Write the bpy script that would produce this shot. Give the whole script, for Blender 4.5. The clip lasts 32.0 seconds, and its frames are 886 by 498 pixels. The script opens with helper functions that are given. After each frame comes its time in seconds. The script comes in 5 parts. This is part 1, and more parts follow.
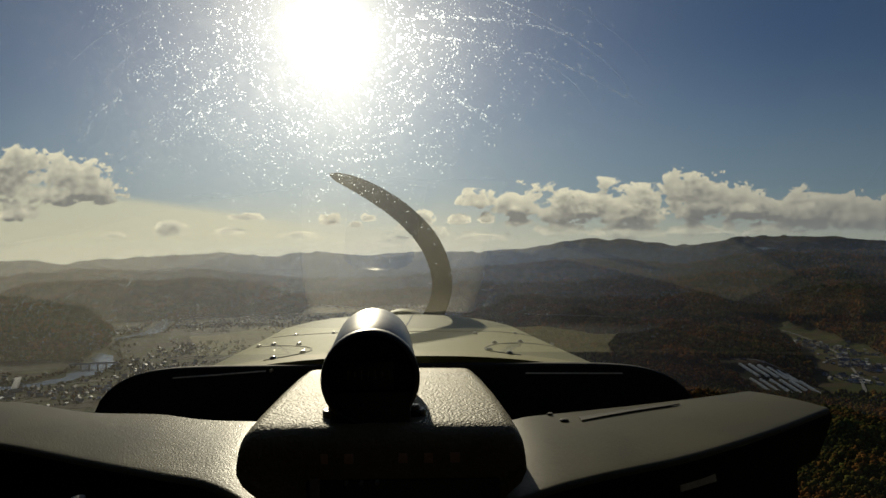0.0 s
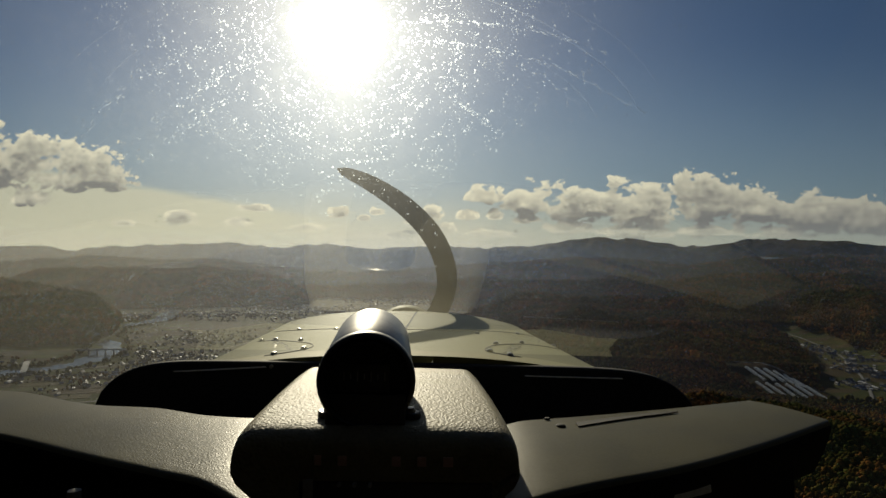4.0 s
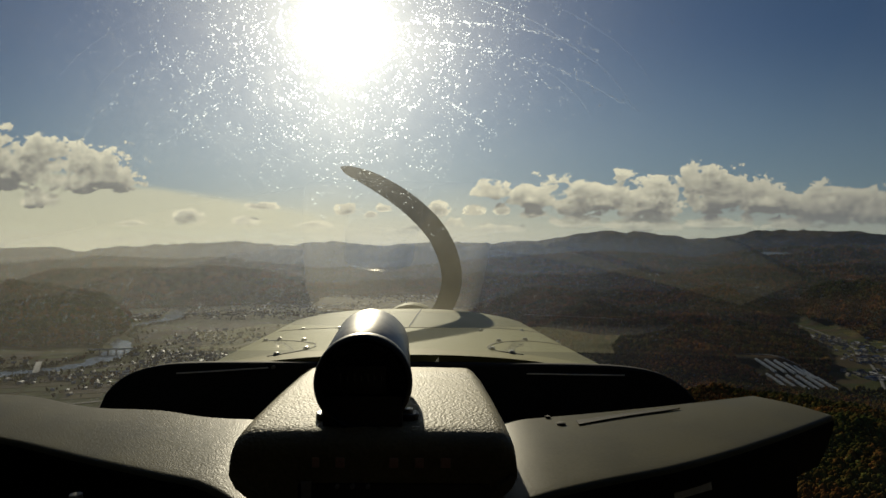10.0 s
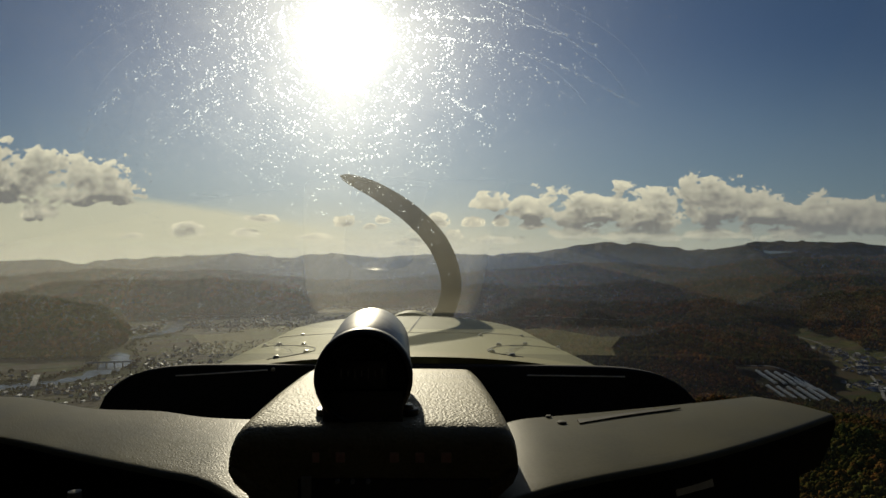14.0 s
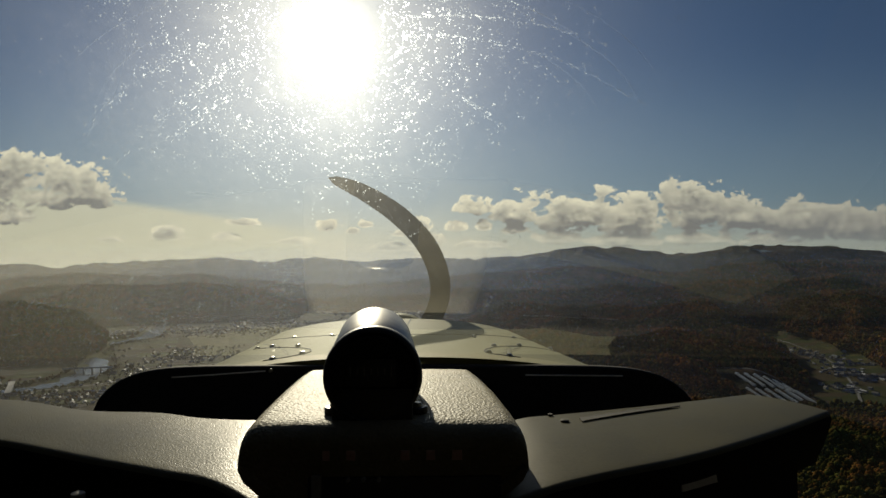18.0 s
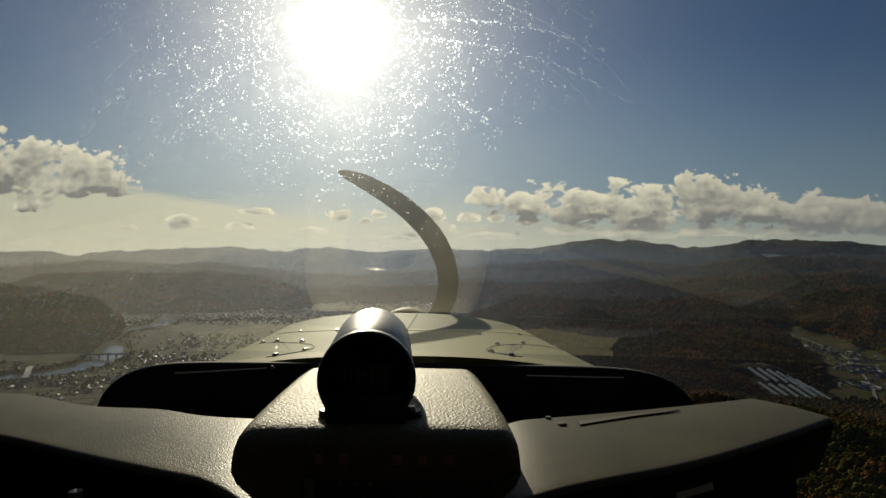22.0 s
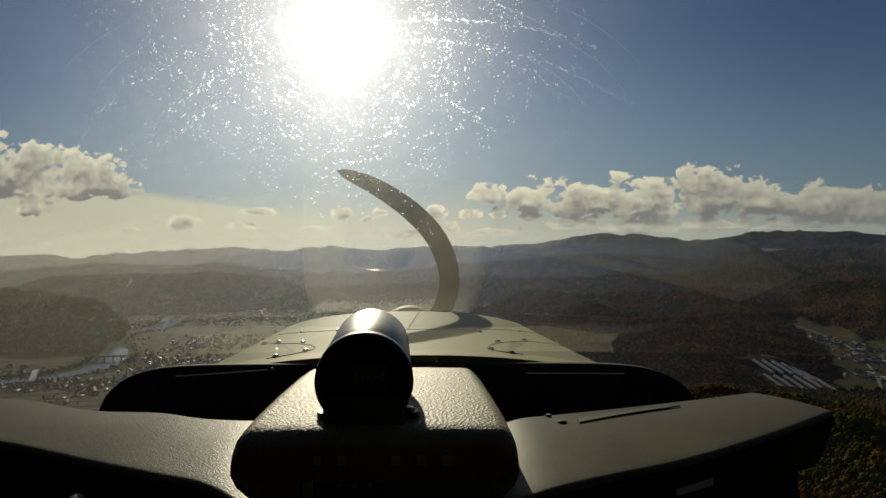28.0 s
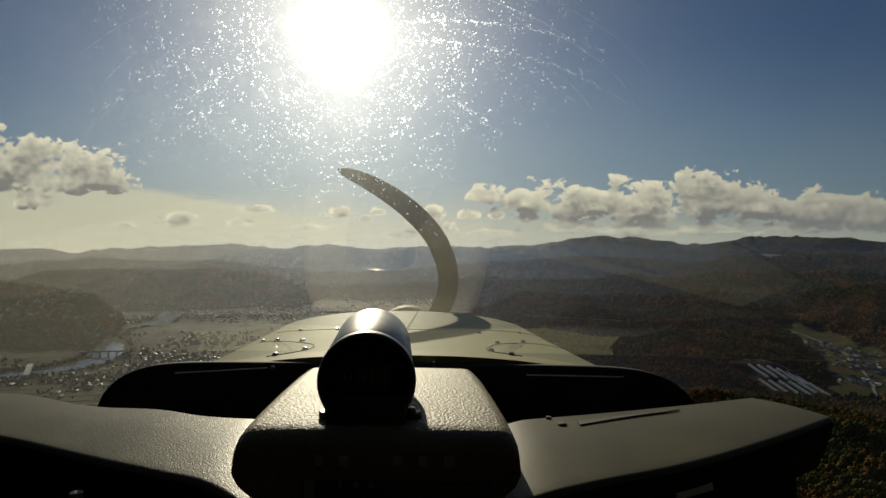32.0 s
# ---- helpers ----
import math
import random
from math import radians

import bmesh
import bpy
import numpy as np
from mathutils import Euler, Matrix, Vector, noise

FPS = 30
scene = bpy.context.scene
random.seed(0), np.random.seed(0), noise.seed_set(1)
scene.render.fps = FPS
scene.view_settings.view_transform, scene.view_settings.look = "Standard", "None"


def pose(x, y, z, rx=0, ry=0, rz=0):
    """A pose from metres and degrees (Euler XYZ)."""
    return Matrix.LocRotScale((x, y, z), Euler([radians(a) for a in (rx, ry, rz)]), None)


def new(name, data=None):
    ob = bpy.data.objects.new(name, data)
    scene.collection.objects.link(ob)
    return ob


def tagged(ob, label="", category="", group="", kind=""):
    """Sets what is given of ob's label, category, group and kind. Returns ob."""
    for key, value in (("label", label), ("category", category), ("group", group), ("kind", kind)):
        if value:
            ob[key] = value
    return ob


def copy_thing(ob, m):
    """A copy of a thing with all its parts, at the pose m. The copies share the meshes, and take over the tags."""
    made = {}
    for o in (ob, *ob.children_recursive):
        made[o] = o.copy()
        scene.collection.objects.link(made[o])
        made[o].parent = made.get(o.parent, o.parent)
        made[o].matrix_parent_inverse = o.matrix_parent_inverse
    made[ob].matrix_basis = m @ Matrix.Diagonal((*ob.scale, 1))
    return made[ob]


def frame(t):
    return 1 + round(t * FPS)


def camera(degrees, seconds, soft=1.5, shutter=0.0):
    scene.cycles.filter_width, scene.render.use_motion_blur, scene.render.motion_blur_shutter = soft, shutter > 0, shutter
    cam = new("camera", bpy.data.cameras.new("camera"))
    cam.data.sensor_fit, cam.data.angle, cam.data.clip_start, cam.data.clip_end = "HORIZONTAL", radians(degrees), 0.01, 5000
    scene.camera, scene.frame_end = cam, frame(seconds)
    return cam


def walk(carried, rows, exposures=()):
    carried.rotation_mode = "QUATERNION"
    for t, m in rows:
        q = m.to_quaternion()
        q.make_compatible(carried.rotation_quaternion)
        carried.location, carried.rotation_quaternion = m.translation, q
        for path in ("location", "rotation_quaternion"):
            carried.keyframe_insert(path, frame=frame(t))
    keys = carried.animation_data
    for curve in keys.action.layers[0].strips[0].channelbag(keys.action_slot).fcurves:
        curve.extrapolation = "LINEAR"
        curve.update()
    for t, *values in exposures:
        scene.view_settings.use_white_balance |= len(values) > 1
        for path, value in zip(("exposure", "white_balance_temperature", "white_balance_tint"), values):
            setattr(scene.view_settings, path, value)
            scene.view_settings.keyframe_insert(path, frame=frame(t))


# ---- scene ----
# ---------------------------------------------------------------- camera
EYE = 220.0                      # height of the eye over the valley floor
# seconds; the eye's shift aside, ahead and up in millimetres; its pitch, lean and turn in degrees
ROWS = [
    (0.0, -11.6, -0.7, -4.5, 0.25, 0.53, -0.84), (0.5, -18.5, -1.1, -6.0, 0.34, 0.68, -1.30), (1.0, -19.8, -0.9, -4.3, 0.25, 0.32, -1.31),
    (1.5, -17.0, -0.9, -6.2, 0.41, -0.05, -1.06), (2.0, -12.9, -0.3, -0.7, 0.08, -0.56, -0.70), (2.5, -12.9, -0.0, 3.3, -0.16, -0.95, -0.62),
    (3.0, -11.4, -0.2, 0.7, 0.01, -0.76, -0.57), (3.5, -5.3, -0.0, 2.0, -0.06, -0.97, -0.14), (5.5, -1.1, 0.6, 6.6, -0.43, -0.15, -0.04),
    (6.0, 8.9, 0.7, 6.2, -0.40, -0.18, 0.60), (6.5, 9.7, 1.0, 10.3, -0.64, -0.57, 0.73), (7.0, 4.3, 0.8, 9.0, -0.56, -0.54, 0.38),
    (7.5, 8.3, 0.9, 8.7, -0.58, 0.01, 0.51), (8.0, 19.1, 1.2, 8.5, -0.58, 0.36, 1.12), (8.5, 24.7, 1.2, 7.7, -0.51, 0.21, 1.50),
    (9.0, 22.9, 1.3, 9.9, -0.63, -0.21, 1.48), (9.5, 16.5, 1.2, 11.2, -0.71, -0.30, 1.10), (10.0, 7.6, 0.9, 8.6, -0.57, -0.08, 0.49),
    (10.5, 9.9, 1.1, 10.7, -0.72, 0.20, 0.58), (11.0, 17.3, 1.3, 10.3, -0.69, 0.26, 1.03), (11.5, 17.5, 0.9, 6.6, -0.43, 0.06, 1.08),
    (12.0, 13.1, 0.7, 4.6, -0.29, -0.05, 0.83), (12.5, 9.1, 0.3, 1.2, -0.07, -0.03, 0.58), (13.0, 8.5, 0.2, 1.0, -0.05, -0.05, 0.54),
    (13.5, 8.4, -0.1, -3.0, 0.22, -0.03, 0.53), (15.5, -7.4, -1.7, -14.7, 0.92, 0.91, -0.63), (16.0, -11.5, -2.1, -16.8, 1.02, 1.34, -0.96),
    (16.5, -12.3, -2.0, -17.0, 1.06, 1.03, -0.95), (17.0, -13.1, -1.8, -15.6, 1.00, 0.62, -0.93), (17.5, -15.0, -1.7, -14.3, 0.93, 0.27, -0.99),
    (18.0, -17.7, -1.6, -13.0, 0.86, 0.07, -1.12), (18.5, -18.7, -1.4, -11.6, 0.77, -0.04, -1.17), (19.0, -16.3, -1.2, -9.3, 0.62, -0.12, -1.00),
    (19.5, -11.4, -1.0, -8.0, 0.54, -0.09, -0.70), (20.0, -8.0, -0.5, -4.2, 0.30, -0.26, -0.45), (20.5, -8.7, -0.3, -0.9, 0.10, -0.60, -0.43),
    (21.0, -8.3, -0.2, -0.3, 0.06, -0.60, -0.40), (21.5, -6.4, -0.2, -0.5, 0.08, -0.61, -0.28), (22.0, -1.6, -0.1, -0.3, 0.06, -0.51, 0.00),
    (22.5, 7.4, 0.2, 1.1, -0.03, -0.41, 0.55), (23.0, 12.8, 0.2, 0.6, -0.00, -0.39, 0.89), (23.5, 12.1, 0.6, 4.4, -0.27, -0.17, 0.79),
    (24.0, 8.4, 0.4, 2.2, -0.18, 0.43, 0.44), (24.5, 10.8, 0.3, 0.7, -0.09, 0.71, 0.53), (25.0, 13.9, 0.4, 1.8, -0.16, 0.67, 0.74),
    (25.5, 10.9, 0.5, 2.6, -0.20, 0.44, 0.59), (27.5, 3.3, 0.1, 1.1, -0.12, 0.52, 0.10), (28.0, 4.9, 0.3, 2.8, -0.22, 0.45, 0.21),
    (28.5, 0.8, 0.2, 2.5, -0.18, 0.18, 0.01), (29.0, -7.0, -0.1, 0.7, -0.06, 0.11, -0.46), (29.5, -8.3, -0.4, -2.2, 0.13, 0.18, -0.56),
    (30.0, -2.8, -0.4, -3.3, 0.20, 0.23, -0.22), (30.5, 2.1, -0.1, -1.1, 0.09, -0.20, 0.17), (31.0, 2.2, 0.0, 0.6, 0.00, -0.51, 0.24),
    (31.5, -1.3, 0.2, 2.5, -0.13, -0.54, 0.03), (32.0, -1.5, 0.3, 3.6, -0.21, -0.44, -0.00)]
cam = camera(70.0, 32.0, soft=1.5)
walk(cam, [(t, pose(x / 1000, y / 1000, EYE + z / 1000, pitch, lean, turn) @ pose(0, 0, 0, 90)) for t, x, y, z, pitch, lean, turn in ROWS],
     exposures=[(0.0, 0.0), (32.0, 0.0)])

# ---------------------------------------------------------------- sky and sun
SUN_SIDE, SUN_UP = -0.160, 0.340      # the sun's way: this far aside and up for one ahead
sun_way = Vector((SUN_SIDE, 1.0, SUN_UP)).normalized()
sun_el = math.asin(sun_way.z)
sun_az = math.atan2(sun_way.x, sun_way.y)

sun = new("sun", bpy.data.lights.new("sun", "SUN"))
sun.data.energy, sun.data.angle, sun.data.color = 3.5, radians(0.55), (1.0, 0.90, 0.66)
sun.rotation_mode = "QUATERNION"
sun.rotation_quaternion = sun_way.to_track_quat("Z", "Y")
sun.location = (0, 0, EYE + 60)

world = bpy.data.worlds.new("sky")
scene.world = world
world.use_nodes = True


class Nodes:
    """Short hand for building node trees."""

    def __init__(self, tree):
        self.t = tree
        tree.nodes.clear()

    def put(self, kind, operation="", use_clamp=False, interpolation_type="", clamp=False, data_type="", blend_type="",
            feature="", distance="", distribution="", attribute_name=""):
        n = self.t.nodes.new(kind)
        if operation:
            n.operation = operation
        if use_clamp:
            n.use_clamp = True
        if interpolation_type:
            n.interpolation_type, n.clamp = interpolation_type, clamp
        if data_type:
            n.data_type = data_type
        if blend_type:
            n.blend_type = blend_type
        if feature:
            n.feature = feature
        if distance:
            n.distance = distance
        if distribution:
            n.distribution = distribution
        if attribute_name:
            n.attribute_name = attribute_name
        return n

    def link(self, a, b):
        self.t.links.new(a, b)

    def feed(self, socket, v):
        if isinstance(v, bpy.types.NodeSocket):
            self.t.links.new(v, socket)
        else:
            socket.default_value = v

    def m(self, op, a, b=0.0, c=0.0, clamp=False):
        n = self.put("ShaderNodeMath", operation=op, use_clamp=clamp)
        for i, v in enumerate((a, b, c)):
            self.feed(n.inputs[i], v)
        return n.outputs[0]

    def step(self, v, lo, hi, to=(0.0, 1.0)):
        n = self.put("ShaderNodeMapRange", interpolation_type="SMOOTHSTEP", clamp=True)
        for i, x in enumerate((v, lo, hi, to[0], to[1])):
            self.feed(n.inputs[i], x)
        return n.outputs[0]

    def mix(self, f, a, b, blend="MIX"):
        n = self.put("ShaderNodeMix", data_type="RGBA", blend_type=blend)
        self.feed(n.inputs[0], f)
        self.feed(n.inputs[6], a if isinstance(a, bpy.types.NodeSocket) else (*a, 1.0))
        self.feed(n.inputs[7], b if isinstance(b, bpy.types.NodeSocket) else (*b, 1.0))
        return n.outputs[2]

    def noise(self, vec, scale, detail=4.0, rough=0.55, distortion=0.0):
        n = self.put("ShaderNodeTexNoise")
        if vec is not None:
            self.link(vec, n.inputs["Vector"])
        n.inputs["Scale"].default_value = scale
        n.inputs["Detail"].default_value = detail
        n.inputs["Roughness"].default_value = rough
        n.inputs["Distortion"].default_value = distortion
        return n.outputs[0]


def build_sky():
    N = Nodes(world.node_tree)
    sky = N.put("ShaderNodeTexSky")
    sky.sky_type, sky.sun_disc = "NISHITA", False
    sky.sun_elevation, sky.sun_rotation = sun_el, sun_az
    sky.altitude, sky.air_density, sky.dust_density, sky.ozone_density = 500.0, 1.0, 0.9, 6.0
    way = N.put("ShaderNodeTexCoord").outputs["Generated"]
    sep = N.put("ShaderNodeSeparateXYZ")
    N.link(way, sep.inputs[0])
    ahead = N.m("MAXIMUM", sep.outputs[1], 0.05)
    u = N.m("DIVIDE", sep.outputs[0], ahead)
    v = N.m("DIVIDE", sep.outputs[2], ahead)
    front = N.step(sep.outputs[1], 0.3, 0.5)
    flat = N.put("ShaderNodeCombineXYZ")
    N.link(u, flat.inputs[0])
    N.link(N.m("MULTIPLY", v, 1.5), flat.inputs[1])
    # cumulus heaps: middle, base line, half width, height
    heaps = [
        (-0.700, 0.088, 0.130, 0.086), (-0.560, 0.085, 0.092, 0.072), (-0.657, 0.056, 0.036, 0.030),
        (-0.739, 0.066, 0.030, 0.036), (-0.411, 0.029, 0.036, 0.020), (-0.322, 0.029, 0.026, 0.017), (-0.505, 0.026, 0.024, 0.010),
        (-0.160, 0.044, 0.024, 0.018), (-0.101, 0.050, 0.014, 0.012), (-0.123, 0.040, 0.014, 0.008), (-0.297, 0.052, 0.034, 0.012),
        (-0.215, 0.024, 0.040, 0.010), (-0.018, 0.041, 0.021, 0.024), (-0.048, 0.036, 0.016, 0.011), (0.007, 0.024, 0.020, 0.015),
        (0.043, 0.044, 0.024, 0.018), (0.085, 0.044, 0.020, 0.018), (0.068, 0.070, 0.040, 0.032), (0.135, 0.056, 0.050, 0.048),
        (0.235, 0.048, 0.088, 0.064), (0.315, 0.044, 0.082, 0.056), (0.425, 0.050, 0.088, 0.074), (0.500, 0.048, 0.080, 0.060),
        (0.590, 0.036, 0.080, 0.060), (0.680, 0.032, 0.080, 0.056), (0.780, 0.028, 0.090, 0.054), (0.202, 0.025, 0.056, 0.018),
        (0.305, 0.020, 0.070, 0.022), (0.133, 0.040, 0.028, 0.017), (0.430, 0.024, 0.070, 0.022), (0.540, 0.022, 0.070, 0.022),
        (-0.060, 0.014, 0.050, 0.010), (0.080, 0.018, 0.060, 0.012)]

    def heap_up(v):
        """The smooth bodies of the heaps: domes over level bases."""
        body = None
        for x, y, w, h in heaps:
            dx = N.m("DIVIDE", N.m("SUBTRACT", u, x), w)
            dy = N.m("DIVIDE", N.m("SUBTRACT", v, y + 0.22 * h), 0.92 * h)
            dy = N.m("ADD", dy, N.m("MULTIPLY", N.m("MINIMUM", dy, 0.0), 1.6))
            e = N.m("SUBTRACT", 1.0, N.m("SQRT", N.m("ADD", N.m("MULTIPLY", dx, dx), N.m("MULTIPLY", dy, dy))))
            body = e if body is None else N.m("SMOOTH_MAX", body, e, 0.16)
        return body

    def billows(lift):
        """Cauliflower swells and frayed edges."""
        at = N.put("ShaderNodeCombineXYZ")
        N.link(u, at.inputs[0])
        N.link(N.m("MULTIPLY", N.m("ADD", v, lift), 1.35), at.inputs[1])
        bend = N.put("ShaderNodeTexNoise")
        N.link(at.outputs[0], bend.inputs["Vector"])
        bend.inputs["Scale"].default_value, bend.inputs["Detail"].default_value = 30.0, 4.0
        shift = N.put("ShaderNodeVectorMath", operation="SCALE")
        N.link(bend.outputs["Color"], shift.inputs[0])
        shift.inputs["Scale"].default_value = 0.011
        vec = N.put("ShaderNodeVectorMath", operation="ADD")
        N.link(at.outputs[0], vec.inputs[0])
        N.link(shift.outputs[0], vec.inputs[1])
        total = N.m("MULTIPLY", N.m("SUBTRACT", N.noise(vec.outputs[0], 17.0, 10.0, 0.62), 0.5), 1.7)
        total = N.m("ADD", total, N.m("MULTIPLY", N.m("SUBTRACT", N.noise(vec.outputs[0], 70.0, 5.0, 0.6), 0.5), 1.05))
        for scale, share in ((28.0, 0.46), (64.0, 0.30), (150.0, 0.10)):
            puff = N.put("ShaderNodeTexVoronoi", feature="SMOOTH_F1")
            N.link(vec.outputs[0], puff.inputs["Vector"])
            puff.inputs["Scale"].default_value = scale
            puff.inputs["Smoothness"].default_value = 0.35
            total = N.m("ADD", total, N.m("MULTIPLY", N.m("SUBTRACT", 0.42, puff.outputs["Distance"]), share))
        return total

    body, swell, swell_up = heap_up(v), billows(0.0), billows(0.011)
    dens = N.m("ADD", body, swell)
    cover = N.m("MULTIPLY", N.m("MULTIPLY", N.step(dens, 0.06, 0.18), front), N.step(v, 0.008, 0.050, (0.40, 1.0)))
    cover = N.m("MULTIPLY", cover, N.step(body, -0.20, 0.0))
    fall = N.m("SUBTRACT", body, heap_up(N.m("ADD", v, 0.016)))
    relief = N.m("ADD", N.m("MINIMUM", N.m("MULTIPLY", fall, 1.35), 0.42), N.m("MULTIPLY", N.m("SUBTRACT", swell, swell_up), 0.85))
    rim = N.m("MULTIPLY", N.step(dens, 0.62, 0.12), 0.50)
    lit = N.m("ADD", N.m("ADD", 0.08, relief), rim, clamp=True)
    cloud_col = N.mix(lit, (6.6, 6.5, 6.0), (25.0, 23.2, 17.2))
    # a thin sheet of high cloud, its upper edge falling away towards the middle
    edge = N.m("SUBTRACT", 0.014, N.m("MULTIPLY", u, 0.165))
    wisp = N.m("MULTIPLY", N.m("SUBTRACT", N.noise(flat.outputs[0], 5.0, 5.0, 0.6), 0.5), 0.022)
    sheet = N.step(N.m("ADD", N.m("SUBTRACT", edge, v), wisp), -0.004, 0.014)
    sheet = N.m("MULTIPLY", N.m("MULTIPLY", sheet, N.step(u, -0.12, -0.30)), N.m("MULTIPLY", front, 0.84))
    pale = N.m("MULTIPLY", N.step(v, 0.10, -0.01), front)
    high = N.mix(N.m("MULTIPLY", N.step(v, 0.36, 0.02), 0.42), sky.outputs[0], (8.6, 11.2, 11.6))
    base = N.mix(N.m("MULTIPLY", pale, N.step(u, 0.35, -0.35, (0.46, 0.72))), high, (20.5, 19.6, 14.0))
    base = N.mix(sheet, base, (19.6, 18.6, 13.2))
    away = N.step(u, 0.22, 0.80, (0.0, 1.0))
    cloud_col = N.mix(N.m("MULTIPLY", away, 0.55), cloud_col, (7.4, 7.3, 6.6))
    full = N.mix(cover, base, cloud_col)
    full = N.mix(N.m("MULTIPLY", away, 0.22), full, (1.2, 1.8, 3.2))
    bg = N.put("ShaderNodeBackground")
    N.link(full, bg.inputs[0])
    bg.inputs[1].default_value = 0.0348
    N.link(bg.outputs[0], N.put("ShaderNodeOutputWorld").inputs[0])


build_sky()

# ---------------------------------------------------------------- materials


def shader(name):
    mat = bpy.data.materials.new(name)
    mat.use_nodes = True
    N = Nodes(mat.node_tree)
    out = N.put("ShaderNodeOutputMaterial")
    return mat, N, out


def surface(name, low, high, rough=0.6, metal=0.0, scale=20.0, fine=140.0, bump=0.15, dist=0.002, vary=0.0, spec=0.5, coords="Object", rough_vary=0.12):
    """A painted, cast, woven or grown surface: two tones at two scales, uneven gloss and relief."""
    mat, N, out = shader(name)
    co = N.put("ShaderNodeTexCoord").outputs[coords]
    big = N.noise(co, scale, 4.0, 0.6)
    small = N.noise(co, fine, 3.0, 0.6)
    f = N.m("ADD", N.m("MULTIPLY", big, 0.65), N.m("MULTIPLY", small, 0.35))
    f = N.step(f, 0.32, 0.68)
    col = N.mix(f, low, high)
    if vary:
        rnd = N.put("ShaderNodeObjectInfo").outputs["Random"]
        k = N.m("ADD", 1.0 - vary, N.m("MULTIPLY", rnd, 2 * vary))
        grey = N.put("ShaderNodeCombineXYZ")
        for i in range(3):
            N.link(k, grey.inputs[i])
        col = N.mix(1.0, col, grey.outputs[0], "MULTIPLY")
    p = N.put("ShaderNodeBsdfPrincipled")
    N.link(col, p.inputs["Base Color"])
    p.inputs["Metallic"].default_value = metal
    p.inputs["Specular IOR Level"].default_value = spec
    N.link(N.m("ADD", rough - rough_vary / 2, N.m("MULTIPLY", big, rough_vary)), p.inputs["Roughness"])
    if bump:
        b = N.put("ShaderNodeBump")
        b.inputs["Strength"].default_value = bump
        b.inputs["Distance"].default_value = dist
        N.link(small, b.inputs["Height"])
        N.link(b.outputs[0], p.inputs["Normal"])
    N.link(p.outputs[0], out.inputs[0])
    return mat


def leather(name, low, high, rough, cell=230.0, depth=0.0012, strength=0.55, spec=0.24):
    """Grained vinyl: wrinkled cells with worn tops."""
    mat, N, out = shader(name)
    co = N.put("ShaderNodeTexCoord").outputs["Object"]
    warp = N.put("ShaderNodeVectorMath", operation="ADD")
    n1 = N.put("ShaderNodeTexNoise")
    N.link(co, n1.inputs["Vector"])
    n1.inputs["Scale"].default_value = 60.0
    sc = N.put("ShaderNodeVectorMath", operation="SCALE")
    N.link(n1.outputs["Color"], sc.inputs[0])
    sc.inputs["Scale"].default_value = 0.012
    N.link(co, warp.inputs[0])
    N.link(sc.outputs[0], warp.inputs[1])
    vor = N.put("ShaderNodeTexVoronoi", feature="SMOOTH_F1")
    N.link(warp.outputs[0], vor.inputs["Vector"])
    vor.inputs["Scale"].default_value = cell
    big = N.noise(co, 9.0, 4.0, 0.6)
    h = N.m("ADD", N.m("MULTIPLY", vor.outputs["Distance"], -1.0), N.m("MULTIPLY", N.noise(co, 420.0, 3.0), 0.5))
    p = N.put("ShaderNodeBsdfPrincipled")
    N.link(N.mix(N.step(N.m("ADD", big, N.m("MULTIPLY", h, 0.25)), 0.2, 0.62), low, high), p.inputs["Base Color"])
    N.link(N.m("ADD", rough - 0.06, N.m("MULTIPLY", big, 0.12)), p.inputs["Roughness"])
    p.inputs["Specular IOR Level"].default_value = spec
    b = N.put("ShaderNodeBump")
    b.inputs["Strength"].default_value = strength
    b.inputs["Distance"].default_value = depth
    N.link(h, b.inputs["Height"])
    N.link(b.outputs[0], p.inputs["Normal"])
    N.link(p.outputs[0], out.inputs[0])
    return mat


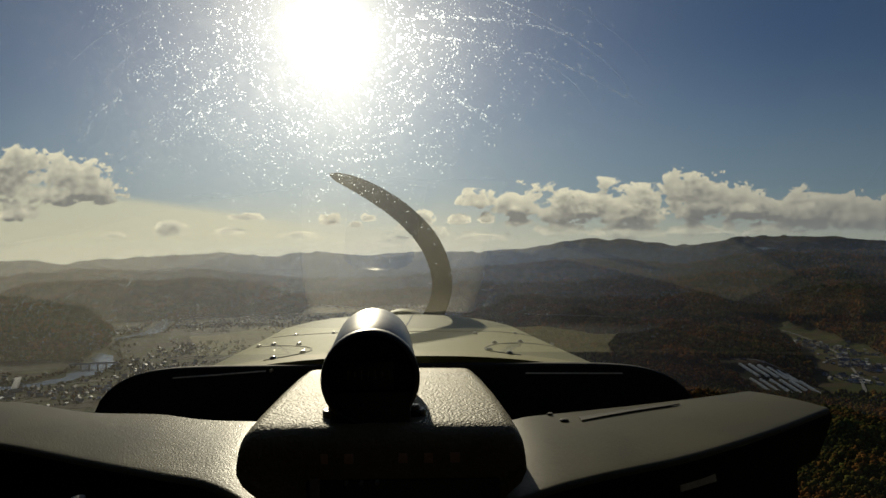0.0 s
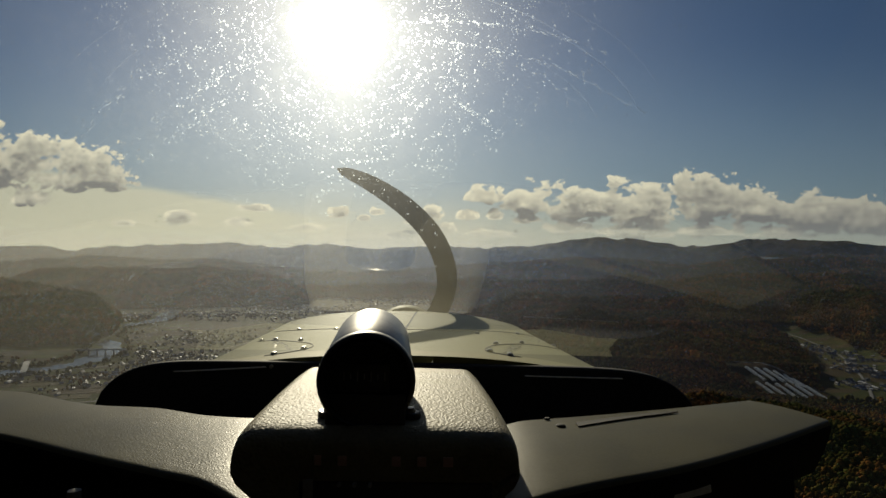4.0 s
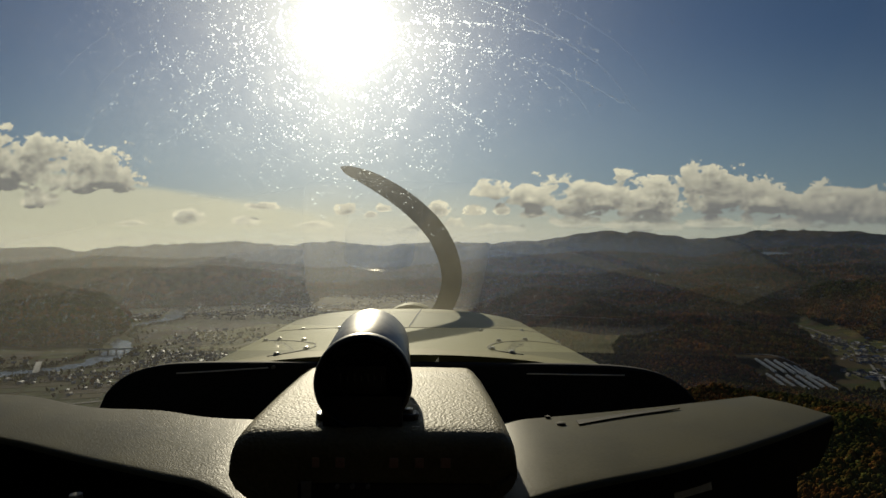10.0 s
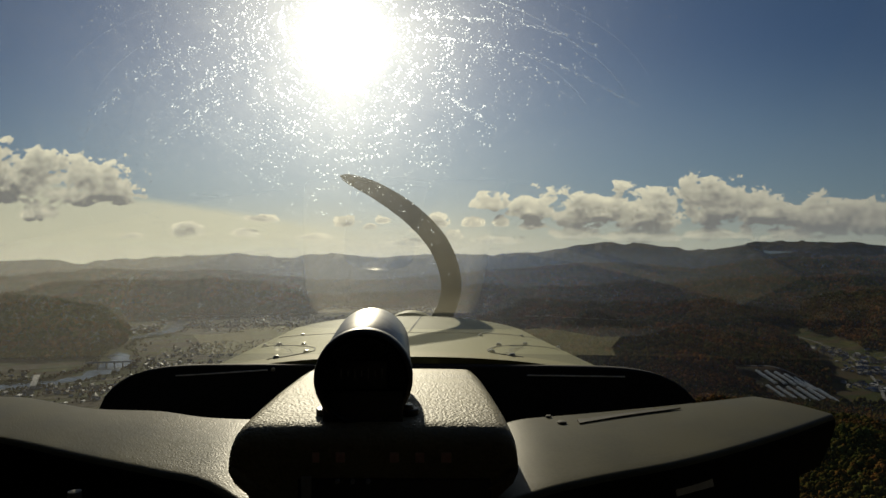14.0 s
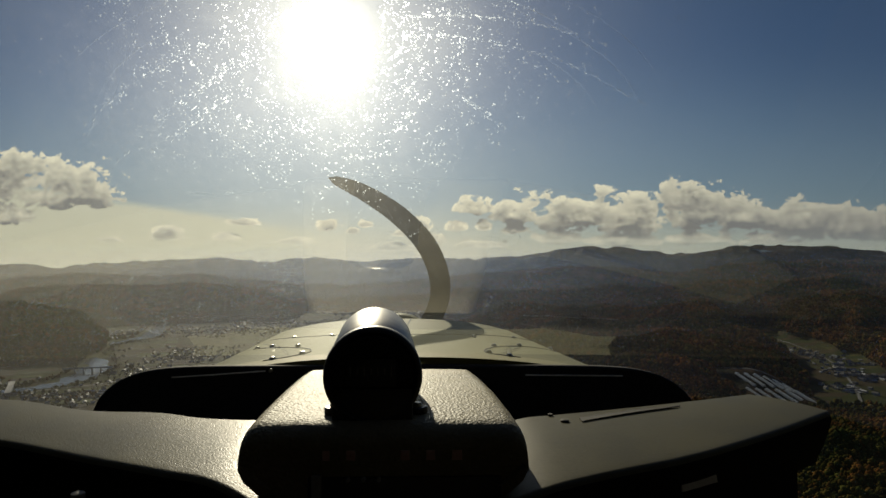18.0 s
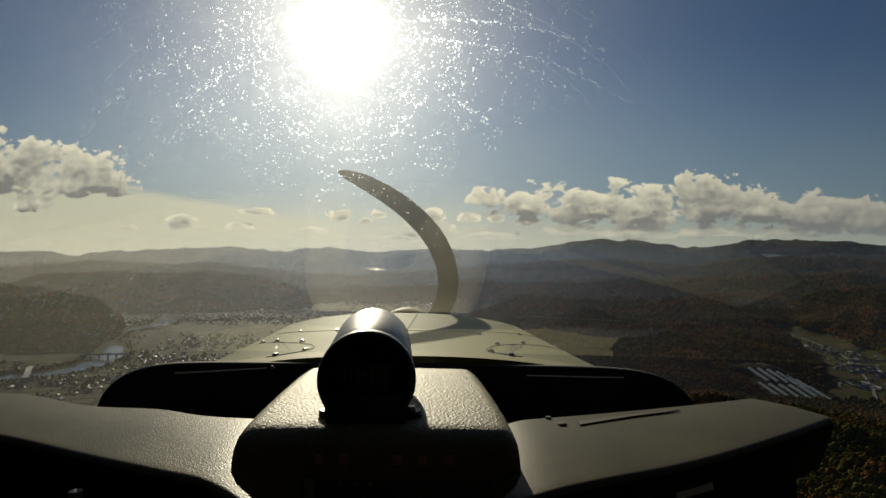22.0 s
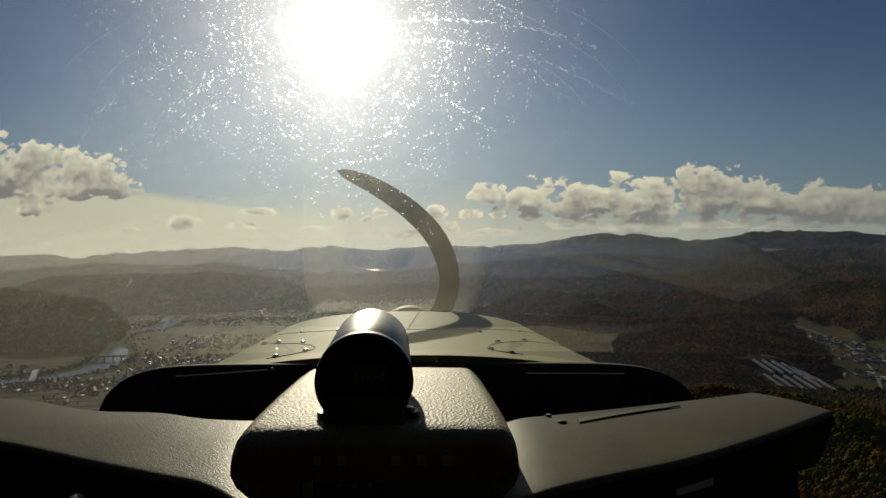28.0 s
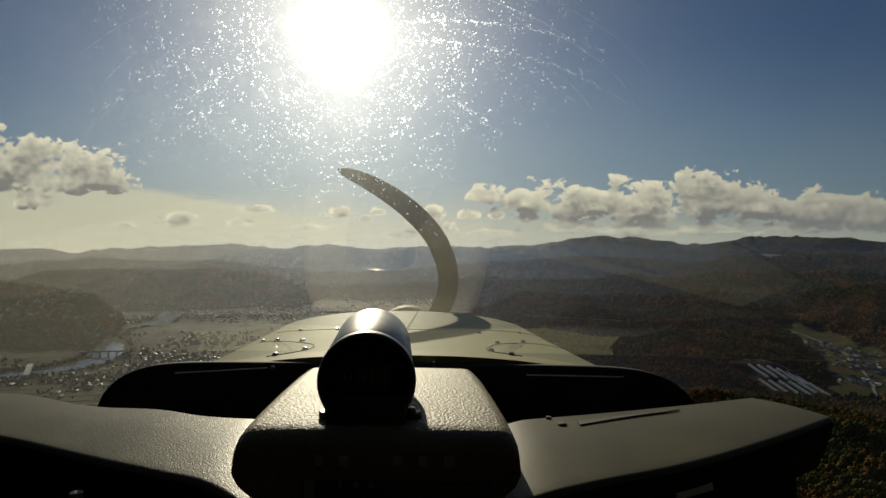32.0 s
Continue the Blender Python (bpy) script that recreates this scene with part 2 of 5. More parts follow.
def dusty_film(name, clear, gloss, spread, thick, spotted, haze=0.9, share=0.0):
    """Clear acrylic with a film of dust: mostly see-through, faintly mirroring, the dust throwing the sun forward. A
    spotted film's strength also imitates glare.
    """
    mat, N, out = shader(name)
    co = N.put("ShaderNodeTexCoord").outputs["Object"]
    through_it = N.put("ShaderNodeBsdfTransparent")
    through_it.inputs[0].default_value = (*clear, 1.0)
    # all grains face the sun; their glare stands in for its disc
    toward = N.put("ShaderNodeCombineXYZ")
    for i in range(3):
        toward.inputs[i].default_value = -sun_way[i]
    dust = N.put("ShaderNodeBsdfRefraction", distribution="GGX")
    dust.inputs["IOR"].default_value = 1.45
    dust.inputs["Roughness"].default_value = spread
    dust.inputs["Color"].default_value = (0.80, 0.90, 1.0, 1.0)
    N.link(toward.outputs[0], dust.inputs["Normal"])
    if spotted:
        amount = N.m("MULTIPLY", N.step(N.m("ADD", N.noise(co, 7.0, 5.0, 0.65), N.m("MULTIPLY", N.noise(co, 90.0, 3.0), 0.35)), 0.35, 0.95), thick * 0.7)
        amount = N.m("ADD", amount, thick * 0.8)
        # glare put into the film's strength: more towards the sun's side
        place = N.put("ShaderNodeSeparateXYZ")
        N.link(co, place.inputs[0])
        glare_side = N.m("ADD", place.outputs[0], N.m("MULTIPLY", N.m("SUBTRACT", N.noise(co, 3.0, 4.0, 0.6), 0.5), 0.3))
        amount = N.m("MULTIPLY", amount, N.step(glare_side, 0.45, -0.42, (0.60, 1.50)))
        # and less low on the pane, where the glare fades
        amount = N.m("MULTIPLY", amount, N.step(place.outputs[2], -0.165, -0.02, (0.72, 1.0)))
    else:
        amount = thick
    # broad lobe standing in for the veil of glare over the land
    veil = N.put("ShaderNodeBsdfRefraction", distribution="GGX")
    veil.inputs["IOR"].default_value = 1.45
    veil.inputs["Roughness"].default_value = haze
    veil.inputs["Color"].default_value = (0.95, 0.98, 1.0, 1.0)
    N.link(toward.outputs[0], veil.inputs["Normal"])
    both = N.put("ShaderNodeMixShader")
    both.inputs[0].default_value = share
    N.link(dust.outputs[0], both.inputs[1])
    N.link(veil.outputs[0], both.inputs[2])
    one = N.put("ShaderNodeMixShader")
    N.feed(one.inputs[0], amount)
    N.link(through_it.outputs[0], one.inputs[1])
    N.link(both.outputs[0], one.inputs[2])
    last = one.outputs[0]
    if gloss:
        mirror = N.put("ShaderNodeBsdfGlossy")
        mirror.inputs["Roughness"].default_value = 0.015
        mirror.inputs["Color"].default_value = (gloss, gloss, gloss * 0.97, 1.0)
        two = N.put("ShaderNodeAddShader")
        N.link(last, two.inputs[0])
        N.link(mirror.outputs[0], two.inputs[1])
        last = two.outputs[0]
    N.link(last, out.inputs[0])
    return mat


def ground_paint():
    """Valley floor and wooded hills: the share of wood is carried by the terrain."""
    mat, N, out = shader("ground")
    co = N.put("ShaderNodeTexCoord").outputs["Object"]
    wood = N.put("ShaderNodeAttribute", attribute_name="wood").outputs["Fac"]
    plots = N.put("ShaderNodeTexVoronoi", feature="F1", distance="CHEBYCHEV")
    st = N.put("ShaderNodeMapping")
    st.inputs["Scale"].default_value = (1 / 70.0, 1 / 34.0, 0.0)
    st.inputs["Rotation"].default_value = (0, 0, 0.3)
    N.link(co, st.inputs[0])
    N.link(st.outputs[0], plots.inputs["Vector"])
    plots.inputs["Scale"].default_value = 1.0
    pick = N.put("ShaderNodeSeparateColor")
    N.link(plots.outputs["Color"], pick.inputs[0])
    grass = N.mix(N.step(pick.outputs[0], 0.2, 0.8), (0.030, 0.044, 0.007), (0.066, 0.066, 0.014))
    grass = N.mix(N.step(pick.outputs[1], 0.55, 0.85), grass, (0.064, 0.045, 0.022))
    grass = N.mix(N.m("MULTIPLY", N.noise(co, 0.05, 5.0), 0.5), grass, (0.034, 0.034, 0.012))
    trees = N.mix(N.step(N.noise(co, 0.011, 5.0, 0.6), 0.38, 0.62), (0.018, 0.028, 0.006), (0.062, 0.031, 0.008))
    trees = N.mix(N.step(N.noise(co, 0.12, 4.0, 0.7), 0.35, 0.7), trees, (0.016, 0.018, 0.008))
    trees = N.mix(N.step(N.noise(co, 0.0052, 6.0, 0.65), 0.60, 0.68), trees, (0.095, 0.080, 0.040))
    trees = N.mix(N.step(N.noise(co, 0.030, 5.0, 0.65), 0.50, 0.64), trees, (0.074, 0.046, 0.022))
    p = N.put("ShaderNodeBsdfPrincipled")
    N.link(N.mix(wood, grass, trees), p.inputs["Base Color"])
    p.inputs["Roughness"].default_value = 0.9
    p.inputs["Specular IOR Level"].default_value = 0.03
    b = N.put("ShaderNodeBump")
    b.inputs["Strength"].default_value = 0.9
    b.inputs["Distance"].default_value = 7.0
    crowns = N.noise(co, 0.10, 5.0, 0.65)
    N.link(N.m("MULTIPLY", crowns, wood), b.inputs["Height"])
    N.link(b.outputs[0], p.inputs["Normal"])
    N.link(p.outputs[0], out.inputs[0])
    return mat


M_GROUND = ground_paint()
M_POD = leather("grained_vinyl", (0.165, 0.143, 0.082), (0.26, 0.225, 0.130), 0.58, 360.0, 0.0013, 0.72)
M_HOOD = leather("dash_vinyl", (0.086, 0.077, 0.040), (0.120, 0.108, 0.057), 0.42, 560.0, 0.0006, 0.45, 0.13)
M_HOOD_R = leather("dash_plastic", (0.088, 0.079, 0.040), (0.116, 0.104, 0.054), 0.42, 330.0, 0.0004, 0.2, 0.10)
M_BLACK = surface("black_paint", (0.010, 0.010, 0.011), (0.018, 0.018, 0.020), 0.75, 0, 14, 160, 0.2, 0.0006, spec=0.2)
M_PLASTIC = surface("black_plastic", (0.012, 0.012, 0.013), (0.022, 0.021, 0.021), 0.45, 0, 30, 200, 0.1, 0.0004)
M_COWL = surface("cream_paint", (0.31, 0.295, 0.175), (0.36, 0.342, 0.205), 0.62, 0, 3.0, 60, 0.05, 0.0006, spec=0.03)
M_METAL = surface("brushed_metal", (0.20, 0.195, 0.18), (0.30, 0.29, 0.27), 0.40, 1.0, 30, 400, 0.12, 0.0003)
M_SCREW = surface("steel_screw", (0.24, 0.23, 0.21), (0.36, 0.35, 0.32), 0.35, 1.0, 60, 500, 0.1, 0.0003)
M_GROOVE = surface("dark_gap", (0.016, 0.015, 0.013), (0.03, 0.028, 0.024), 0.8, 0, 50, 300, 0.0)
M_BLADE = surface("blade_paint", (0.014, 0.018, 0.012), (0.024, 0.028, 0.020), 0.5, 0, 8, 90, 0.1, 0.0006)
M_GLASSY = surface("instrument_glass", (0.006, 0.006, 0.007), (0.010, 0.010, 0.011), 0.3, 0, 20, 100, 0.0, spec=0.08)
M_TAG = surface("grey_label", (0.20, 0.19, 0.18), (0.30, 0.29, 0.27), 0.6, 0, 60, 300, 0.05, 0.0003)
# pale colour standing in for sun on thin edges; also lifts the placard
M_PALE = surface("pale_paint", (0.62, 0.60, 0.55), (0.78, 0.76, 0.70), 0.4, 0, 60, 300, 0.0)
M_SHEET = dusty_film("windshield_acrylic", (0.80, 0.82, 0.82), 0.32, 0.25, 0.063, True, 0.82, 0.70)
M_SIDE = dusty_film("side_acrylic", (0.80, 0.82, 0.82), 0.0, 0.25, 0.070, True, 0.82, 0.70)
M_SPECK = dusty_film("dust_grains", (0.85, 0.85, 0.84), 0.0, 0.46, 0.16, False)
M_SCRATCH = dusty_film("fine_scratches", (1.0, 1.0, 1.0), 0.0, 0.6, 0.10, False)
M_WATER = surface("river_water", (0.030, 0.045, 0.045), (0.050, 0.062, 0.058), 0.18, 0, 0.02, 0.4, 0.12, 0.25, spec=0.6)
M_ROAD = surface("road_asphalt", (0.10, 0.095, 0.085), (0.14, 0.135, 0.12), 0.85, 0, 0.05, 1.0, 0.0)
M_CONCRETE = surface("concrete", (0.32, 0.31, 0.29), (0.42, 0.41, 0.38), 0.8, 0, 0.2, 2.0, 0.1, 0.02)
M_WALL = surface("house_render", (0.22, 0.21, 0.18), (0.40, 0.38, 0.34), 0.8, 0, 0.3, 3.0, 0.1, 0.02, vary=0.3)
M_ROOF = surface("roof_tiles", (0.06, 0.06, 0.065), (0.13, 0.125, 0.12), 0.7, 0, 0.5, 4.0, 0.4, 0.05, vary=0.5, spec=0.15)
M_TIN = surface("tin_roof", (0.24, 0.245, 0.25), (0.36, 0.365, 0.37), 0.6, 0.1, 0.5, 4.0, 0.2, 0.03, vary=0.3, spec=0.25)
M_PLASTIC_COVER = surface("greenhouse_film", (0.52, 0.50, 0.40), (0.72, 0.70, 0.58), 0.4, 0, 0.3, 3.0, 0.1, 0.05)
M_FRAME = surface("greenhouse_frame", (0.3, 0.3, 0.3), (0.42, 0.42, 0.42), 0.5, 0.5, 0.5, 5.0, 0.0)
M_FIELD_A = surface("green_field", (0.030, 0.044, 0.007), (0.052, 0.060, 0.011), 0.9, 0, 0.06, 0.8, 0.3, 0.2, vary=0.3, spec=0.1)
M_FIELD_B = surface("stubble_field", (0.046, 0.040, 0.012), (0.068, 0.056, 0.018), 0.9, 0, 0.06, 0.8, 0.3, 0.2, vary=0.25, spec=0.1)
M_FIELD_C = surface("bare_field", (0.030, 0.021, 0.011), (0.048, 0.034, 0.017), 0.9, 0, 0.06, 0.8, 0.3, 0.2, vary=0.2, spec=0.1)


def tree_paint():
    mat, N, out = shader("autumn_leaves")
    co = N.put("ShaderNodeTexCoord").outputs["Object"]
    own = N.put("ShaderNodeNewGeometry").outputs["Random Per Island"]
    ramp = N.put("ShaderNodeValToRGB")
    ramp.color_ramp.elements[0].color = (0.024, 0.036, 0.009, 1)
    ramp.color_ramp.elements[1].color = (0.150, 0.058, 0.016, 1)
    for at, c in ((0.35, (0.050, 0.050, 0.012, 1)), (0.6, (0.085, 0.060, 0.015, 1)), (0.8, (0.110, 0.052, 0.015, 1))):
        ramp.color_ramp.elements.new(at).color = c
    patch = N.noise(co, 0.008, 4.0, 0.6)
    f = N.m("ADD", N.m("MULTIPLY", own, 0.6), N.m("MULTIPLY", N.m("SUBTRACT", N.step(patch, 0.35, 0.65), 0.08), 0.75), clamp=True)
    N.link(f, ramp.inputs[0])
    p = N.put("ShaderNodeBsdfPrincipled")
    bright = N.put("ShaderNodeCombineXYZ")
    odd = N.m("ADD", 0.55, N.m("MULTIPLY", N.m("FRACT", N.m("MULTIPLY", own, 37.7)), 1.25))
    for i in range(3):
        N.link(odd, bright.inputs[i])
    tinted = N.mix(1.0, ramp.outputs[0], bright.outputs[0], "MULTIPLY")
    N.link(N.mix(N.m("MULTIPLY", N.noise(co, 0.9, 3.0), 0.4), tinted, (0.024, 0.025, 0.008)), p.inputs["Base Color"])
    p.inputs["Roughness"].default_value = 1.0
    p.inputs["Specular IOR Level"].default_value = 0.0
    N.link(p.outputs[0], out.inputs[0])
    return mat


M_LEAF = tree_paint()


def haze_paint(dense, tint):
    """Stands in for hazy air on a thin sheet: nearly clear, a little of the light caught, thinning out upwards."""
    mat, N, out = shader("haze_sheet")
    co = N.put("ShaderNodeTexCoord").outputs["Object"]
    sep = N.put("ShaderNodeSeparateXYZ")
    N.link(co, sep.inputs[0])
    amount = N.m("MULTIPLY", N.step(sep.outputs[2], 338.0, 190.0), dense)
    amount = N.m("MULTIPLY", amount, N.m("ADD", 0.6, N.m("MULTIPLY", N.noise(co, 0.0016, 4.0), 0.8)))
    # denser and warmer towards the sun's side, imitating the glow in haze
    sunward = N.m("DIVIDE", sep.outputs[0], N.m("MAXIMUM", sep.outputs[1], 1.0))
    amount = N.m("MULTIPLY", amount, N.step(sunward, 0.60, -0.55, (0.42, 2.3)))
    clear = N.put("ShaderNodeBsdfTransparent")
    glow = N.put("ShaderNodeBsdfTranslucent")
    N.link(N.mix(N.step(sunward, 0.1, -0.6, (0.0, 0.7)), tint, (0.92, 0.86, 0.70)), glow.inputs[0])
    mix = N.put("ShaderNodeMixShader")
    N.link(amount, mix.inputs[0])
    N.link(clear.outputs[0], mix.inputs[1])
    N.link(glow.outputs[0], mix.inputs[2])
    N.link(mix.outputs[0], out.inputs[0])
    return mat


# ---------------------------------------------------------------- building helpers


def mesh_of(name, verts, faces, mat, smooth=False):
    me = bpy.data.meshes.new(name)
    me.from_pydata([tuple(v) for v in verts], [], faces)
    if smooth:
        me.polygons.foreach_set("use_smooth", [True] * len(me.polygons))
    me.materials.append(mat)
    me.update()
    return me


def big_mesh(name, verts, faces, mat, smooth=False):
    """The same for large arrays; all faces have one number of corners."""
    me = bpy.data.meshes.new(name)
    k = faces.shape[1]
    me.vertices.add(len(verts))
    me.vertices.foreach_set("co", np.ascontiguousarray(verts, dtype=np.float32).ravel())
    me.loops.add(faces.size)
    me.loops.foreach_set("vertex_index", np.ascontiguousarray(faces, dtype=np.int32).ravel())
    me.polygons.add(len(faces))
    me.polygons.foreach_set("loop_start", np.arange(0, faces.size, k, dtype=np.int32))
    me.polygons.foreach_set("loop_total", np.full(len(faces), k, dtype=np.int32))
    if smooth:
        me.polygons.foreach_set("use_smooth", np.ones(len(faces), dtype=bool))
    me.materials.append(mat)
    me.update(calc_edges=True)
    me.validate()
    return me


def child(ob, parent):
    ob.parent = parent
    return ob


def part(name, bm, mat, parent=None, label="", smooth=True, sharp=35.0):
    """Links a bmesh as one mesh object under a thing or a part."""
    me = bpy.data.meshes.new(name)
    bmesh.ops.recalc_face_normals(bm, faces=bm.faces)
    for f in bm.faces:
        f.smooth = smooth
    for e in bm.edges:
        if len(e.link_faces) == 2 and e.calc_face_angle(0) > radians(sharp):
            e.smooth = False
    bm.to_mesh(me)
    bm.free()
    me.materials.append(mat)
    ob = new(name, me)
    if parent:
        ob.parent = parent
    return tagged(ob, label)


def box(w, d, h, at=(0, 0, 0), bevel=0.0, turn=None):
    bm = bmesh.new()
    bmesh.ops.create_cube(bm, size=1.0)
    bmesh.ops.scale(bm, vec=(w, d, h), verts=bm.verts)
    if bevel:
        bmesh.ops.bevel(bm, geom=bm.edges[:], offset=bevel, segments=2, affect="EDGES", profile=0.6)
    if turn:
        bmesh.ops.transform(bm, matrix=turn, verts=bm.verts)
    bmesh.ops.translate(bm, vec=at, verts=bm.verts)
    return bm


def lathe(profile, segs=48, axis="y", at=(0, 0, 0), turn=None):
    """A turned body from (radius, place along the axis) pairs."""
    bm = bmesh.new()
    rings = []
    for r, a in profile:
        ring = []
        for i in range(segs):
            t = 2 * math.pi * i / segs
            c, s = r * math.cos(t), r * math.sin(t)
            ring.append(bm.verts.new((c, a, s) if axis == "y" else (c, s, a)))
        rings.append(ring)
    for p, q in zip(rings, rings[1:]):
        for i in range(segs):
            j = (i + 1) % segs
            bm.faces.new((p[i], p[j], q[j], q[i]))
    for ring in (rings[0], rings[-1]):
        if (ring[0].co - ring[segs // 2].co).length > 1e-5:
            bm.faces.new(ring)
    bmesh.ops.remove_doubles(bm, verts=bm.verts, dist=1e-6)
    if turn:
        bmesh.ops.transform(bm, matrix=turn, verts=bm.verts)
    bmesh.ops.translate(bm, vec=at, verts=bm.verts)
    return bm


def sheet(rows, thick=0.0, down=(0, 0, -1)):
    """A grid of points as a surface; with a thickness, a closed slab."""
    bm = bmesh.new()
    n = len(rows[0])
    top = [[bm.verts.new(p) for p in row] for row in rows]
    for a, b in zip(top, top[1:]):
        for i in range(n - 1):
            bm.faces.new((a[i], a[i + 1], b[i + 1], b[i]))
    if thick:
        d = Vector(down) * thick
        low = [[bm.verts.new(Vector(p) + d) for p in row] for row in rows]
        for a, b in zip(low, low[1:]):
            for i in range(n - 1):
                bm.faces.new((a[i], b[i], b[i + 1], a[i + 1]))
        for t, l in ((top[0], low[0]), (top[-1], low[-1]), ([r[0] for r in top], [r[0] for r in low]), ([r[-1] for r in top], [r[-1] for r in low])):
            for i in range(len(t) - 1):
                bm.faces.new((t[i], t[i + 1], l[i + 1], l[i]))
    return bm


def tube(points, radius, segs=6):
    bm = bmesh.new()
    rings = []
    pts = [Vector(p) for p in points]
    for i, p in enumerate(pts):
        d = (pts[min(i + 1, len(pts) - 1)] - pts[max(i - 1, 0)]).normalized()
        a = d.orthogonal().normalized()
        b = d.cross(a)
        rings.append([bm.verts.new(p + (a * math.cos(2 * math.pi * k / segs) + b * math.sin(2 * math.pi * k / segs)) * radius) for k in range(segs)])
    for p, q in zip(rings, rings[1:]):
        for k in range(segs):
            j = (k + 1) % segs
            bm.faces.new((p[k], p[j], q[j], q[k]))
    bm.faces.new(rings[0])
    bm.faces.new(rings[-1])
    return bm


# ---------------------------------------------------------------- lie of the land
_lattice = np.random.RandomState(7).rand(256, 256)


def grain(x, y):
    """Smooth value noise, 0 to 1."""
    x, y = np.asarray(x, float), np.asarray(y, float)
    i, j = np.floor(x).astype(int), np.floor(y).astype(int)
    fx, fy = x - i, y - j
    fx, fy = fx * fx * (3 - 2 * fx), fy * fy * (3 - 2 * fy)
    a, b = _lattice[i % 256, j % 256], _lattice[(i + 1) % 256, j % 256]
    c, d = _lattice[i % 256, (j + 1) % 256], _lattice[(i + 1) % 256, (j + 1) % 256]
    return (a * (1 - fx) + b * fx) * (1 - fy) + (c * (1 - fx) + d * fx) * fy


def folds(x, y, octaves=4, ridged=True):
    total, amp, norm = 0.0, 1.0, 0.0
    for k in range(octaves):
        n = grain(x * 2 ** k + 17.3 * k, y * 2 ** k + 5.1 * k)
        n = 1 - np.abs(2 * n - 1) if ridged else n
        total, norm, amp = total + amp * n, norm + amp, amp * 0.5
    return total / norm


def ease(v, lo, hi):
    t = np.clip((v - lo) / (hi - lo), 0, 1)
    return t * t * (3 - 2 * t)


# the crests of the ranges: slope aside, slope up, as seen from over the valley
SKYLINE = [(-3.0, -0.012), (-0.75, -0.015), (-0.64, -0.010), (-0.585, -0.014), (-0.53, -0.008), (-0.43, -0.006), (-0.34, -0.001), (-0.26, -0.006), (-0.18, 0.001), (-0.10, -0.005),
           (-0.01, -0.001), (0.08, -0.002), (0.155, 0.003), (0.22, 0.015), (0.30, 0.018), (0.385, 0.007), (0.42, 0.009), (0.48, 0.019), (0.56, 0.020), (0.64, 0.017), (0.73, 0.009), (3.0, 0.010)]
# distance, reach before and behind, crest line
RANGES = [
    (3350, 520, 300, [(-3.0, -0.03), (-0.70, -0.030), (-0.56, -0.026), (-0.46, -0.031), (-0.36, -0.028), (-0.26, -0.040), (-0.15, -0.046), (-0.04, -0.040), (0.06, -0.030),
                      (0.16, -0.022), (0.25, -0.016), (0.33, -0.022), (0.40, -0.028), (0.47, -0.014), (0.56, -0.010), (0.68, -0.006), (3.0, -0.004)]),
    (2520, 330, 260, [(-3.0, -0.05), (-0.72, -0.044), (-0.60, -0.050), (-0.52, -0.047), (-0.43, -0.048), (-0.37, -0.044), (-0.30, -0.046), (-0.24, -0.062), (-0.17, -0.10), (-0.06, -0.10),
                      (0.02, -0.078), (0.10, -0.060), (0.20, -0.056), (0.28, -0.064), (0.36, -0.050), (0.46, -0.038), (0.56, -0.044), (0.66, -0.030), (3.0, -0.03)]),
    (1780, 330, 220, [(-3.0, -0.07), (-0.74, -0.068), (-0.64, -0.075), (-0.55, -0.088), (-0.49, -0.13), (-0.40, -0.14), (0.02, -0.14), (0.10, -0.108), (0.18, -0.092),
                      (0.26, -0.100), (0.35, -0.082), (0.44, -0.074), (0.52, -0.082), (0.62, -0.066), (0.72, -0.060), (3.0, -0.06)])]


def ranges(x, y):
    """The hill ranges between the plain and the skyline."""
    r = np.hypot(x, y)
    slope = x / np.maximum(y, 0.12 * np.maximum(r, 1))
    h = np.zeros(np.broadcast(x, y).shape)
    for k, (at, before, behind, line) in enumerate(RANGES):
        bend = at + 260 * (grain(slope * 5 + 3.7 * k, 0 * x + 11.3 * k) - 0.5) + 120 * (grain(slope * 16 + k, 0 * x + 5.1) - 0.5)
        crest = EYE + np.interp(slope, [a for a, b in line], [b for a, b in line]) * bend
        off = y - bend
        fall = np.exp(-(np.where(off < 0, off / before, off / behind)) ** 2)
        spurs = 0.62 + 0.55 * folds(x / 340 + 2.3 * k, y / 340, 4)
        side = np.clip(1 - fall, 0, 1)
        top = crest * fall * (1 - side * (1 - spurs)) + crest * 0.10 * fall * (folds(x / 120 + k, y / 120, 3) - 0.5)
        top = top + np.minimum(crest, 60) * np.minimum(1, 2.2 * side) * fall * 0.42 * (folds(x / 150 + 1.7 * k, y / 210 + 4, 4) - 0.62)
        h = np.maximum(h, np.where(y > 0, top - 16 * side, 0))
    return h


GLEN = [(640, 930), (700, 1030), (785, 1185), (855, 1350), (900, 1560), (905, 1800)]


def glen(x, y):
    """Nearness to the side valley with the village, 0 to 1."""
    x, y = np.asarray(x, float), np.asarray(y, float)
    best = np.full(np.broadcast(x, y).shape, 1e9)
    for (ax, ay), (bx, by) in zip(GLEN, GLEN[1:]):
        dx, dy = bx - ax, by - ay
        t = np.clip(((x - ax) * dx + (y - ay) * dy) / (dx * dx + dy * dy), 0, 1)
        best = np.minimum(best, np.hypot(x - ax - t * dx, y - ay - t * dy))
    return 1 - ease(best + 30 * (grain(x / 60, y / 60) - 0.5), 45, 150)


